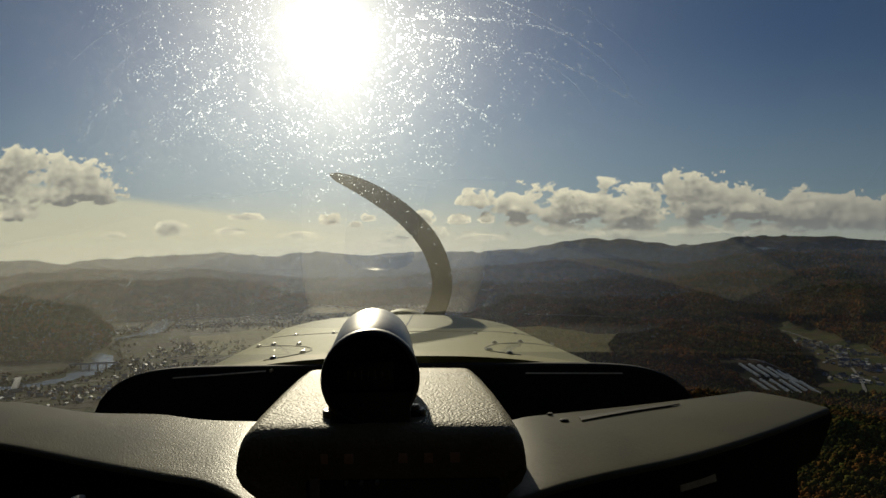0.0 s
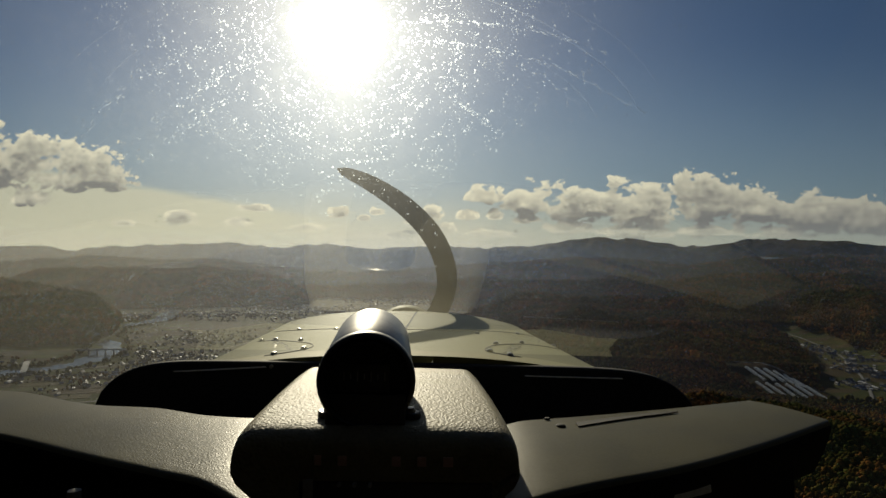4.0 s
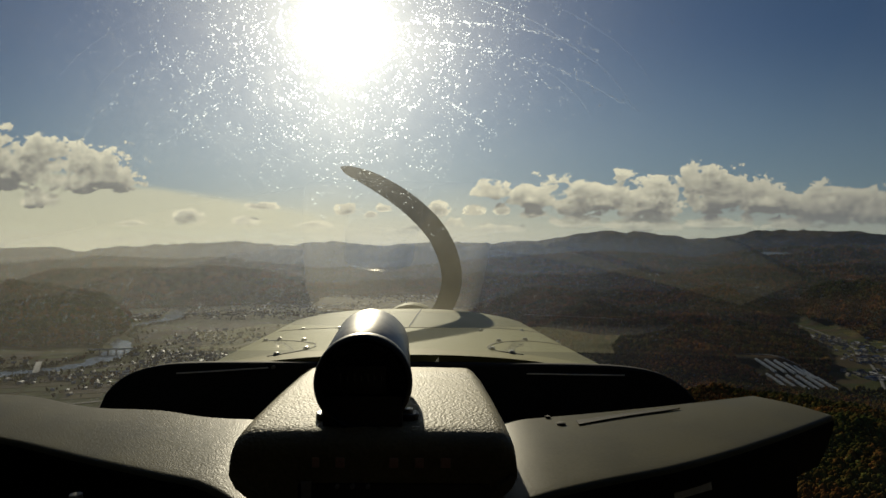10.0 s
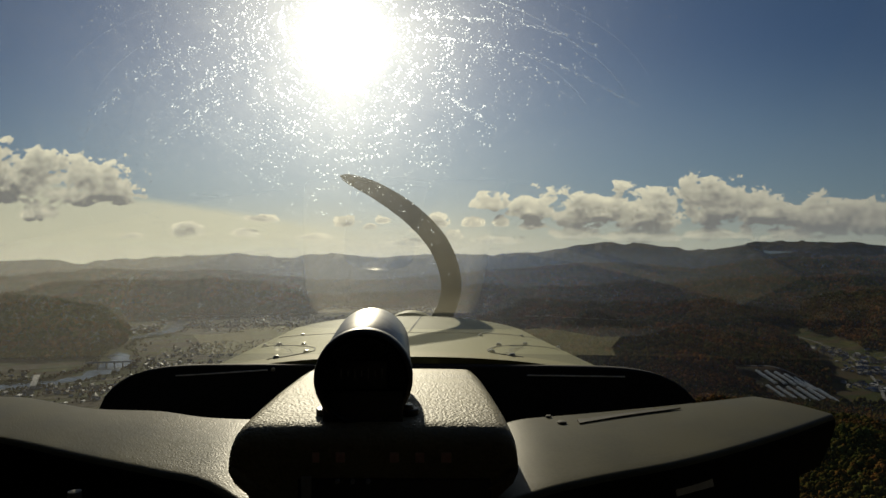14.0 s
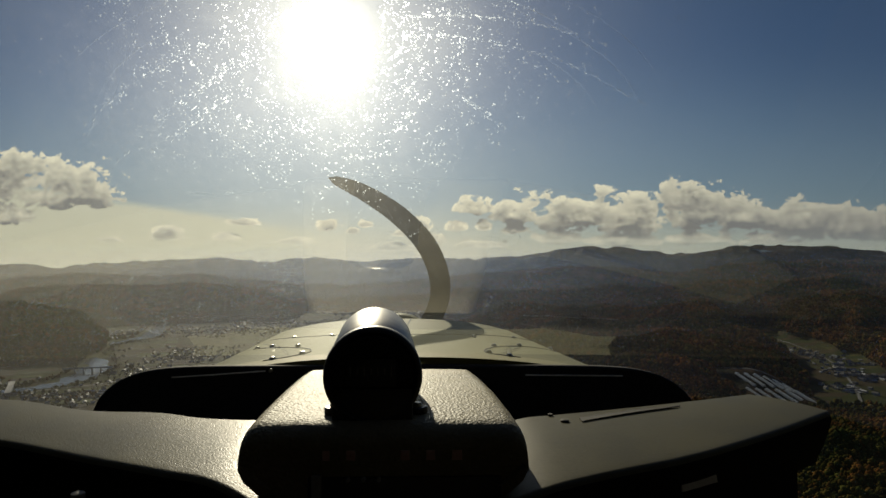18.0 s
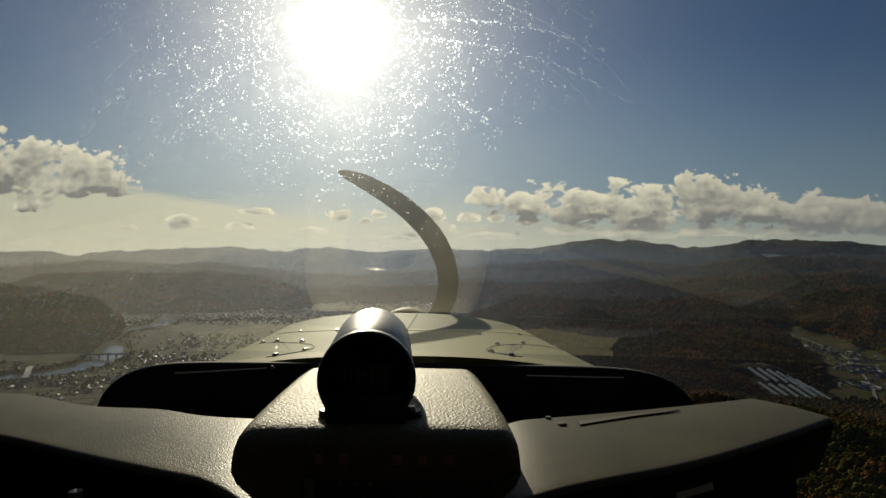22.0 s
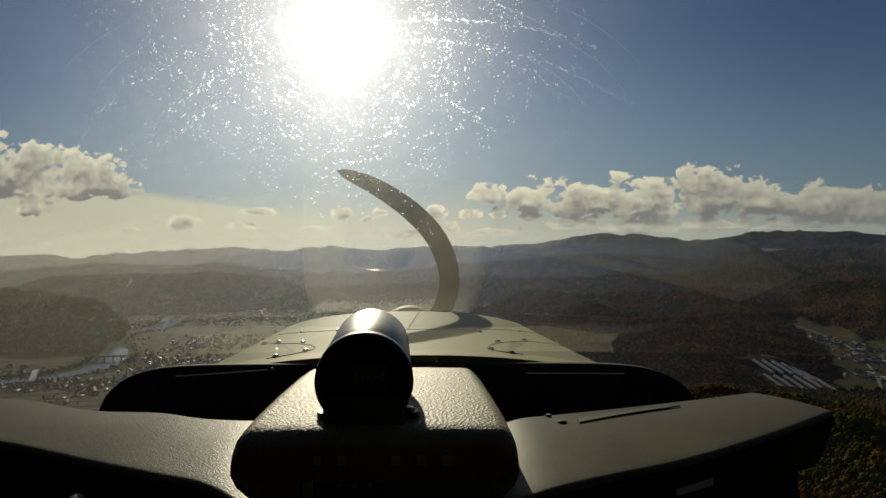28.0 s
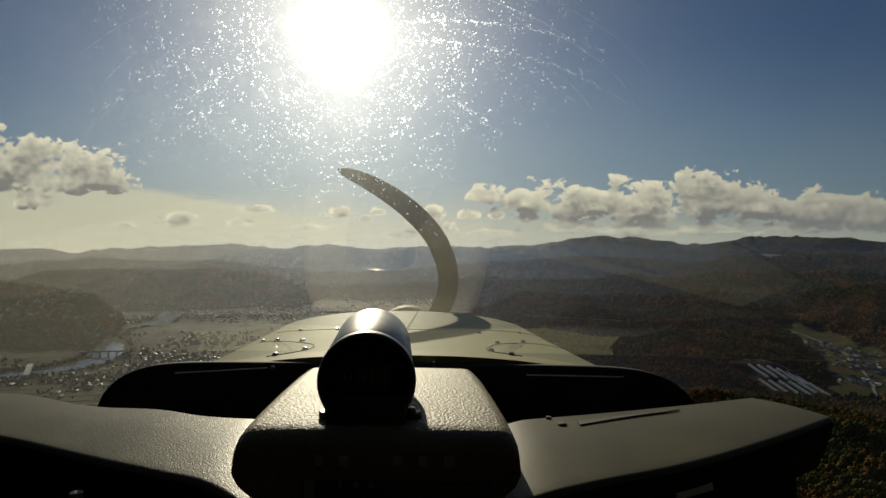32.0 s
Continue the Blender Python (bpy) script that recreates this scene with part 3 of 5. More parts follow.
def land(x, y):
    x, y = np.asarray(x, float), np.asarray(y, float)
    r = np.hypot(x, y)
    # uplands on the right of the valley
    side = x - (0.022 * y - 15) + 60 * (grain(x / 160, y / 160) - 0.5)
    up = ease(side, 0, 330) * ease(y, -1500, -400)
    right = up * (14 + 62 * folds(x / 620 + 3.1, y / 620 + 1.7, 5) ** 1.6 + 40 * ease(r, 900, 2400) * folds(x / 900, y / 900, 3))
    right = right * (1 - 0.62 * ease(side, 330, 700) * ease(y, 1900, 900))
    # a shelf for the greenhouses
    flat = np.exp(-(((x - 500) / 95) ** 2 + ((y - 905) / 85) ** 2) ** 2)
    right = right * (1 - flat) + (34 + 0.24 * (y - 895)) * flat
    right = right * (1 - 0.93 * glen(x, y))
    h = right
    h = np.maximum(h, ranges(x, y) * (1 - 0.9 * glen(x, y)))
    left = ease(-x - 0.62 * y, 250, 900) * 120 * folds(x / 700 + 9, y / 700, 4)
    h = np.maximum(h, left)
    # the range behind
    slope = x / np.maximum(y, 0.12 * np.maximum(r, 1))
    line = np.interp(slope, [a for a, b in SKYLINE], [b for a, b in SKYLINE])
    crest = EYE + line * np.maximum(y, 0.2 * r) + 34 * (folds(x / 330, y / 330, 4) - 0.55) + 30 * (folds(x / 110 + 7, y / 160, 3) - 0.5)
    far = ease(r, 3700, 4550) * (1 - 0.25 * ease(r, 4650, 4950))
    h = np.maximum(h, far * crest * 0.985 * (1 - (1 - far) * 0.5 * (1 - folds(x / 300 + 5, y / 300, 4))))
    rough = ease(h, 8, 60) * (26 * (folds(x / 210 + 4, y / 210, 4) - 0.55) + 10 * (folds(x / 60, y / 60, 3) - 0.5)) * ease(-far, -0.9, -0.2) * (1 - glen(x, y)) * ease(r, 400, 1400)
    return np.maximum(h + rough * (1 - flat), 0.0)


def wooded(x, y):
    """How far a place is wood rather than field."""
    h = land(x, y)
    x, y = np.asarray(x, float), np.asarray(y, float)
    w = ease(h + 8 * (grain(np.asarray(x) / 45, np.asarray(y) / 45) - 0.5) * ease(h, 0.2, 4), 0.6, 3.0) * (1 - ease(glen(x, y), 0.75, 0.95))
    r, slope = np.hypot(x, y), x / np.maximum(y, 1.0)
    off_plain = np.maximum(ease(slope, -0.02, 0.03), ease(-slope, 0.22, 0.32))
    return np.maximum(w, ease(r, 2150, 2450) * off_plain)


def ground_sheet():
    fine = np.linspace(-43, 43, 760)
    rest = np.linspace(43, 317, 120)[1:-1]
    az = np.radians(np.concatenate([fine, rest]))
    rad = np.geomspace(120, 4950, 440)
    A, R = np.meshgrid(az, rad)
    X, Y = R * np.sin(A), R * np.cos(A)
    Z = land(X, Y)
    wood = wooded(X, Y)
    Z = Z + wood * 5.0 * (folds(X / 16, Y / 16, 2, False) - 0.5) * ease(R, 300, 900)
    n = len(az)
    verts = np.vstack([np.stack([X.ravel(), Y.ravel(), Z.ravel()], 1), [[0, 0, 0]]])
    i = np.arange(n)
    faces = []
    for k in range(len(rad) - 1):
        a, b = k * n + i, k * n + (i + 1) % n
        faces.append(np.stack([a, a + n, b + n, b], 1))
    faces = np.vstack(faces)
    me = big_mesh("ground", verts, faces, M_GROUND, True)
    at = me.attributes.new("wood", "FLOAT", "POINT")
    at.data.foreach_set("value", np.append(wood.ravel(), 0.0).astype(np.float32))
    ob = new("ground", me)
    tagged(ob, "valley floor of fields rising to brown autumn woods and hills", "ground", kind="structure")
    # the ground right below, closing the sheet
    bm = bmesh.new()
    bmesh.ops.create_circle(bm, cap_ends=True, segments=64, radius=121)
    bmesh.ops.translate(bm, vec=(0, 0, -0.02), verts=bm.verts)
    part("field_floor", bm, M_FIELD_A, ob, "", False)
    return ob


ground = ground_sheet()


def haze_screen(r, dense, tint):
    """One thin upright sheet across the valley, standing in for hazy air."""
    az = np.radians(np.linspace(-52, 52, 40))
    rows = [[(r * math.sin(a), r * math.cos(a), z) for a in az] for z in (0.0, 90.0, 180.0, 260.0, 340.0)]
    ob = part("haze", sheet(rows), haze_paint(dense, tint), None, "thin see-through sheet standing in for blue haze over the valley")
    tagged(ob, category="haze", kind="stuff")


# the nearest sheet only lifts the dark woods
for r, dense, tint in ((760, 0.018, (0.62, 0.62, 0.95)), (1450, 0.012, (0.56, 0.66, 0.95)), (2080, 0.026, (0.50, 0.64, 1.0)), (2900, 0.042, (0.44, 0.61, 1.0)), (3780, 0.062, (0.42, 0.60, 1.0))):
    haze_screen(r, dense, tint)


def ribbon(name, pts, width, z, mat, label, category, steps=14):
    """A strip laid along a bent line on the valley floor."""
    P = [Vector((x, y, 0)) for x, y in pts]
    line = []
    for i in range(len(P) - 1):
        a, b, c, d = P[max(i - 1, 0)], P[i], P[i + 1], P[min(i + 2, len(P) - 1)]
        for k in range(steps):
            t = k / steps
            line.append(0.5 * (2 * b + (c - a) * t + (2 * a - 5 * b + 4 * c - d) * t * t + (3 * b - a - 3 * c + d) * t ** 3))
    line.append(P[-1])
    left, right = [], []
    for i, p in enumerate(line):
        d = (line[min(i + 1, len(line) - 1)] - line[max(i - 1, 0)]).normalized()
        s = Vector((-d.y, d.x, 0))
        w = width * (0.5 + 0.12 * math.sin(i * 0.7) + 0.1 * math.sin(i * 0.23)) if category == "river" else width * 0.5
        for side, k in ((left, 1), (right, -1)):
            q = p + s * w * k
            side.append((q.x, q.y, float(land(q.x, q.y)) * (category != "river") + z))
    ob = part(name, sheet([left, right], 0.2), mat, None, label, False)
    return tagged(ob, category=category, kind="structure")


RIVER = [(-1250, 950), (-930, 1010), (-740, 1045), (-675, 1090), (-650, 1180), (-690, 1330), (-800, 1480), (-840, 1620), (-800, 1800),
         (-850, 1990), (-900, 2130), (-1010, 2260)]
ribbon("water", RIVER, 46, 0.35, M_WATER, "broad shallow river winding between fields and houses", "river")
ROADS = [[(-1200, 900), (-820, 985), (-560, 1150), (-430, 1400), (-390, 1800), (-300, 2300)],
         [(-900, 700), (-560, 830), (-330, 980), (-200, 1250), (-160, 1700), (-90, 2400)],
         [(640, 930), (705, 1040), (780, 1185), (850, 1350), (900, 1560), (905, 1800)],
         [(330, 1000), (420, 985), (520, 960), (560, 940)]]
for pts in ROADS:
    ribbon("road", pts, 4.5, 0.45 if pts[0][0] < 0 else 1.2, M_ROAD, "narrow pale country road across the valley", "road")


# ---------------------------------------------------------------- fields
rng = random.Random(11)


def river_gap(x, y):
    best = 1e9
    for (ax, ay), (bx, by) in zip(RIVER, RIVER[1:]):
        dx, dy = bx - ax, by - ay
        t = max(0, min(1, ((x - ax) * dx + (y - ay) * dy) / (dx * dx + dy * dy)))
        best = min(best, math.hypot(x - ax - t * dx, y - ay - t * dy))
    return best


def build_fields():
    tilt = radians(17)
    c, s = math.cos(tilt), math.sin(tilt)
    meshes = {}
    count = 0
    for i in range(-34, 34):
        for j in range(0, 60):
            w, d = 62.0, 30.0
            lx, ly = i * (w + 3), 560 + j * (d + 3)
            x, y = c * lx - s * ly + 160, s * lx + c * ly
            if not (500 < y < 1900 and x < 0.02 * y - 40 and x > -0.78 * y) or river_gap(x, y) < 60 or count >= 300:
                continue
            corners = [land(x + a, y + b) for a in (-36, 36) for b in (-26, 26)]
            if max(corners) > 0.05:
                continue
            count += 1
            mat = rng.choices((M_FIELD_A, M_FIELD_B, M_FIELD_C), (5, 2, 4))[0]
            if mat.name not in meshes:
                bm = box(w, d, 0.3, (0, 0, 0.11), 0.06)
                ob = part("field", bm, mat, ground, "", False)
                meshes[mat.name] = ob.data
            else:
                ob = new("field", meshes[mat.name])
                ob.parent = ground
            ob.matrix_basis = pose(x, y, 0.02, 0, 0, 17)
            ob.scale = (rng.uniform(0.8, 1.0), rng.uniform(0.75, 1.0), 1)


build_fields()


# ---------------------------------------------------------------- houses
def house_meshes(w, d, h, rise, roof_mat, tag):
    wall = bmesh.new()
    x, y = w / 2, d / 2
    v = [wall.verts.new(p) for p in ((-x, -y, 0), (x, -y, 0), (x, y, 0), (-x, y, 0), (-x, -y, h), (x, -y, h), (x, y, h), (-x, y, h), (-x, 0, h + rise), (x, 0, h + rise))]
    for f in ((0, 1, 5, 4), (2, 3, 7, 6), (1, 2, 6, 9, 5), (3, 0, 4, 8, 7)):
        wall.faces.new([v[k] for k in f])
    me_w = bpy.data.meshes.new("house")
    wall.to_mesh(me_w)
    wall.free()
    me_w.materials.append(M_WALL)
    e, o = 0.7, 0.6
    top = h + rise + 0.25
    low = h - rise * e / y + 0.25
    rows = [[(-x - o, -y - e, low), (x + o, -y - e, low)], [(-x - o, 0, top), (x + o, 0, top)], [(-x - o, y + e, low), (x + o, y + e, low)]]
    bm = sheet(rows, 0.3)
    bmesh.ops.recalc_face_normals(bm, faces=bm.faces)
    me_r = bpy.data.meshes.new("roof")
    bm.to_mesh(me_r)
    bm.free()
    me_r.materials.append(roof_mat)
    return me_w, me_r


HOUSE_KINDS = [house_meshes(11, 8, 5.4, 2.4, M_ROOF, 0), house_meshes(14, 9, 5.6, 2.6, M_ROOF, 1), house_meshes(9, 7, 3.2, 1.6, M_TIN, 2),
               house_meshes(20, 11, 4.5, 2.0, M_TIN, 3), house_meshes(12, 10, 6.2, 2.2, M_ROOF, 4)]
HOUSE_LABELS = ["two-storey farmhouse with a dark tiled gable roof in the valley", "long farmhouse with dark tiled gable roof among fields",
                "small shed with a pale tin roof beside the fields", "long barn with a pale shining tin roof", "square two-storey house with dark tiled roof"]
# settlements: x, y, reach along and across, houses
TOWNS = [(-560, 1010, 130, 60, 70), (-500, 1190, 110, 90, 80), (-520, 1450, 130, 110, 90), (-640, 1950, 190, 110, 120), (-450, 2150, 170, 90, 110),
         (-880, 1130, 120, 40, 40), (-330, 1330, 120, 120, 30), (-250, 1900, 200, 160, 60), (-100, 2500, 200, 160, 70), (40, 2700, 170, 120, 60),
         (860, 1370, 34, 110, 60), (790, 1190, 34, 70, 50), (700, 1040, 30, 40, 20), (-980, 1850, 90, 60, 40), (-350, 2650, 160, 80, 60)]
spots = []
for tx, ty, ra, rb, n in TOWNS:
    for _ in range(n):
        for _try in range(12):
            x, y = rng.gauss(tx, ra * 0.62), rng.gauss(ty, rb * 0.62)
            h = float(land(x, y))
            if river_gap(x, y) < 34 or (x < 600 and h > 2) or any(abs(x - a) < 9 and abs(y - b) < 8 for a, b, *_ in spots[-150:]):
                continue
            spots.append((x, y, h, rng.choice((0, 0, 0, 1, 1, 2, 2, 3, 4)), rng.choice((17, 107, 20, 95)) + rng.uniform(-14, 14)))
            break
spots.sort(key=lambda s: math.hypot(s[0], s[1]))
for x, y, h, k, turn in spots[:300]:
    wall, roof = HOUSE_KINDS[k]
    ob = new("house", wall)
    ob.matrix_basis = pose(x, y, h - 0.2 + 0.28 * (h < 0.1), 0, 0, turn)
    ob.scale = (rng.uniform(0.55, 0.75), rng.uniform(0.55, 0.7), rng.uniform(0.55, 0.7))
    child(new("roof", roof), ob)
    tagged(ob, HOUSE_LABELS[k], "house", "houses of the valley")


def far_houses(rest):
    verts, faces, mats = [], [], []
    for x, y, h, k, turn in rest:
        for slot, me in enumerate(HOUSE_KINDS[k]):
            m = pose(x, y, h, 0, 0, turn) @ Matrix.Scale(0.62, 4)
            base = len(verts)
            verts += [m @ v.co for v in me.vertices]
            faces += [[base + i for i in p.vertices] for p in me.polygons]
            mats += [0 if slot == 0 else (2 if k in (2, 3) else 1)] * len(me.polygons)
    me = mesh_of("distant_houses", verts, faces, M_WALL)
    me.materials.append(M_ROOF)
    me.materials.append(M_TIN)
    me.polygons.foreach_set("material_index", mats)
    tagged(new("distant_houses", me), "scattered distant houses with dark and tin roofs", "houses", kind="stuff")


far_houses(spots[300:])


# ---------------------------------------------------------------- greenhouses on the shelf in the woods
def build_greenhouse():
    ob = new("greenhouse")
    seg, w, length, high = 10, 5.4, 44.0, 2.8
    arch = [(w / 2 * math.cos(math.pi * i / seg), high * math.sin(math.pi * i / seg) ** 0.8) for i in range(seg + 1)]
    rows = [[(x, y, max(z, 0)) for x, z in arch] for y in np.linspace(-length / 2, length / 2, 12)]
    part("cover", sheet(rows), M_PLASTIC_COVER, ob)
    for y in (-length / 2 + 0.05, length / 2 - 0.05):
        bm = bmesh.new()
        bm.faces.new([bm.verts.new((x * 0.98, y, max(z, 0) * 0.98)) for x, z in arch])
        ob_end = part("end_wall", bm, M_PLASTIC_COVER, ob)
        part("door_frame", box(2.0, 0.12, 2.1, (0, y + (0.1 if y > 0 else -0.1), 1.05)), M_FRAME, ob_end)
    for i in range(5):
        y = -length / 2 + (i + 0.5) * length / 5
        part("hoop", tube([(x * 1.01, y, max(z, 0) * 1.01 + 0.02) for x, z in arch], 0.09, 5), M_FRAME, ob)
    tagged(ob, "long tunnel greenhouse with white plastic cover in the woods", "greenhouse", "row of greenhouses")
    return ob


first = build_greenhouse()
place = [(i, j) for j in range(2) for i in range(6)]
for n, (i, j) in enumerate(place):
    x, y = 452 + i * 13.5 + j * 10, 872 + j * 52 - i * 1.0
    m = pose(x, y, float(land(x, y)) - 0.1, 0, 0, 9) @ pose(0, 0, 0, 13.5, 0, 0)
    if n == 0:
        first.matrix_basis = m
    else:
        copy_thing(first, m)


# ---------------------------------------------------------------- bridge over the river
def build_bridge(x, y, turn, length):
    ob = new("bridge")
    part("deck", box(length, 9, 1.0, (0, 0, 7.0), 0.1), M_CONCRETE, ob)
    for s in (-1, 1):
        part("railing", box(length, 0.25, 1.0, (0, s * 4.3, 8.0)), M_CONCRETE, ob)
    for i in range(6):
        px = -length / 2 + (i + 0.5) * length / 6
        part("pier", box(1.6, 7, 6.5, (px, 0, 3.25), 0.1), M_CONCRETE, ob)
    ob.matrix_basis = pose(x, y, 0, 0, 0, turn)
    tagged(ob, "long concrete road bridge on piers over the river", "bridge", "bridges over the river")


build_bridge(-700, 1070, 120, 110)
build_bridge(-668, 1250, 12, 90)


# ---------------------------------------------------------------- woods
def crown(clumps, seed):
    """A crown of several uneven clumps of leaves round a middle."""
    rs = random.Random(seed)
    Vs, Fs, base = [], [], 0
    for c in range(clumps):
        bm = bmesh.new()
        bmesh.ops.create_icosphere(bm, subdivisions=1, radius=1.0)
        a, q = rs.uniform(0, 6.28), (0.0 if c == 0 else rs.uniform(0.35, 0.75))
        r = rs.uniform(0.62, 0.8) if c == 0 else rs.uniform(0.30, 0.55)
        mid = Vector((q * math.cos(a), q * math.sin(a), 0.25 if c == 0 else rs.uniform(-0.35, 0.75)))
        for v in bm.verts:
            v.co = v.co * r * rs.uniform(0.7, 1.3) + mid
        Vs.append(np.array([v.co[:] for v in bm.verts]))
        Fs.append(np.array([[v.index for v in f.verts] for f in bm.faces]) + base)
        base += len(bm.verts)
        bm.free()
    return np.vstack(Vs), np.vstack(Fs)


def woods(name, n, near, far, shapes, size, seed, label):
    """Tree crowns strewn over the wooded slopes between two distances."""
    rs = np.random.RandomState(seed)
    az = np.radians(rs.uniform(-40, 42, n))
    r = np.sqrt(rs.uniform(near ** 2, far ** 2, n))
    x, y = r * np.sin(az), r * np.cos(az)
    keep = (wooded(x, y) > 0.5) & ~((np.abs(x - 498) < 80) & (np.abs(y - 903) < 82))
    for (ax, ay), (bx, by) in [(a, b) for pts in ROADS[2:] for a, b in zip(pts, pts[1:])]:
        dx, dy = bx - ax, by - ay
        t = np.clip(((x - ax) * dx + (y - ay) * dy) / (dx * dx + dy * dy), 0, 1)
        keep &= np.hypot(x - ax - t * dx, y - ay - t * dy) > 7
    x, y = x[keep], y[keep]
    z = land(x, y)
    k = len(x)
    scale = size * rs.uniform(0.6, 1.35, k) * (0.75 + 0.6 * grain(x / 50, y / 50))
    tall = rs.uniform(0.9, 1.5, k)
    spin = rs.uniform(0, 6.28, k)
    pick = rs.randint(0, len(shapes), k)
    Vs, Fs, base = [], [], 0
    for s, (V, F) in enumerate(shapes):
        w = np.where(pick == s)[0]
        c, sn = np.cos(spin[w])[:, None], np.sin(spin[w])[:, None]
        px = (V[None, :, 0] * c - V[None, :, 1] * sn) * scale[w][:, None] + x[w][:, None]
        py = (V[None, :, 0] * sn + V[None, :, 1] * c) * scale[w][:, None] + y[w][:, None]
        pz = V[None, :, 2] * (scale * tall)[w][:, None] + (z + scale * tall * 0.75)[w][:, None]
        Vs.append(np.stack([px, py, pz], 2).reshape(-1, 3))
        Fs.append((F[None] + (np.arange(len(w)) * len(V))[:, None, None] + base).reshape(-1, 3))
        base += len(w) * len(V)
    me = big_mesh(name, np.vstack(Vs), np.vstack(Fs), M_LEAF)
    tagged(new(name, me), label, "trees", kind="stuff")


woods("woodland", 105000, 260, 950, [crown(3, s) for s in (1, 2, 3, 4, 8, 9)], 2.9, 21, "dense mixed autumn woods, brown and dark green crowns")
def groves():
    """Small stands of trees by the river, the lanes and the houses."""
    rs = np.random.RandomState(31)
    shapes = [crown(2, k) for k in (11, 12, 13)]
    Vs, Fs, base = [], [], 0
    places = [(x + rs.normal(0, 16), y + rs.normal(0, 14)) for x, y, h, k, t in spots if x < 300 for _ in range(2)]
    for (ax, ay), (bx, by) in zip(RIVER, RIVER[1:]):
        for _ in range(70):
            t, side = rs.rand(), rs.choice((-1, 1))
            L = math.hypot(bx - ax, by - ay)
            off = side * (34 + abs(rs.normal(0, 9)))
            places.append((ax + (bx - ax) * t - (by - ay) / L * off, ay + (by - ay) * t + (bx - ax) / L * off))
    for _ in range(40):
        cx, cy = rs.uniform(-1000, -120), rs.uniform(900, 2400)
        places += [(cx + rs.normal(0, 22), cy + rs.normal(0, 9)) for _ in range(rs.randint(6, 26))]
    for x, y in places:
        if river_gap(x, y) < 29:
            continue
        V, F = shapes[rs.randint(3)]
        k = rs.uniform(1.6, 3.4)
        z = float(land(x, y))
        Vs.append(V * (k, k, k * 1.2) + (x, y, z + k * 0.8))
        Fs.append(F + base)
        base += len(V)
    me = big_mesh("grove", np.vstack(Vs), np.vstack(Fs), M_LEAF)
    tagged(new("grove", me), "scattered dark trees by river, lanes and houses", "trees", kind="stuff")


groves()
def pointed(seed):
    """A far tree: five rough sides drawn to an off-centre top."""
    rs = random.Random(seed)
    V = [(rs.uniform(0.8, 1.2) * math.cos(a), rs.uniform(0.8, 1.2) * math.sin(a), -0.7) for a in (0, 1.26, 2.51, 3.77, 5.03)] + [(rs.uniform(-0.3, 0.3), rs.uniform(-0.3, 0.3), 1.0)]
    return np.array(V), np.array([[k, (k + 1) % 5, 5] for k in range(5)])


woods("distant_woodland", 90000, 2450, 4000, [pointed(s) for s in (41, 42, 43)], 4.6, 23, "far hills covered in dark mixed woods")
woods("far_woodland", 115000, 940, 2500, [crown(1, s) for s in (5, 6, 7)], 4.4, 22, "distant wooded slopes in brown and dark green")

# ---------------------------------------------------------------- the aircraft
plane = new("light_aircraft")
plane.location = (0, 0, EYE)
tagged(plane, "small single-engine aircraft with cream cowling and grey vinyl dash", "aircraft")


def spline(pairs, x):
    """A smooth line through a few (x, y) pairs."""
    xs, ys = [p[0] for p in pairs], [p[1] for p in pairs]
    if x <= xs[0]:
        return ys[0] + (x - xs[0]) * (ys[1] - ys[0]) / (xs[1] - xs[0])
    if x >= xs[-1]:
        return ys[-1] + (x - xs[-1]) * (ys[-1] - ys[-2]) / (xs[-1] - xs[-2])
    i = max(k for k in range(len(xs) - 1) if xs[k] <= x)
    sl = []
    for k in (i, i + 1):
        a, b = max(k - 1, 0), min(k + 1, len(xs) - 1)
        sl.append((ys[b] - ys[a]) / (xs[b] - xs[a]))
    w = xs[i + 1] - xs[i]
    t = (x - xs[i]) / w
    return ((2 * t ** 3 - 3 * t * t + 1) * ys[i] + (t ** 3 - 2 * t * t + t) * w * sl[0] + (-2 * t ** 3 + 3 * t * t) * ys[i + 1] + (t ** 3 - t * t) * w * sl[1])


# --- glareshield: two wings of grained vinyl beside the centre hood
DASH_Z = -0.21
NEAR_L = [(-0.70, 0.77), (-0.486, 0.694), (-0.352, 0.630), (-0.268, 0.594), (-0.226, 0.580), (-0.193, 0.560), (-0.150, 0.525)]
FAR_L = [(-0.66, 0.905), (-0.588, 0.894), (-0.464, 0.833), (-0.365, 0.818), (-0.299, 0.789), (-0.235, 0.778), (-0.15, 0.778)]
NEAR_R = [(0.030, 0.530), (0.087, 0.555), (0.126, 0.572), (0.231, 0.617), (0.36, 0.700), (0.494, 0.800)]
FAR_R = [(0.030, 0.775), (0.084, 0.780), (0.20, 0.815), (0.33, 0.862), (0.443, 0.908)]


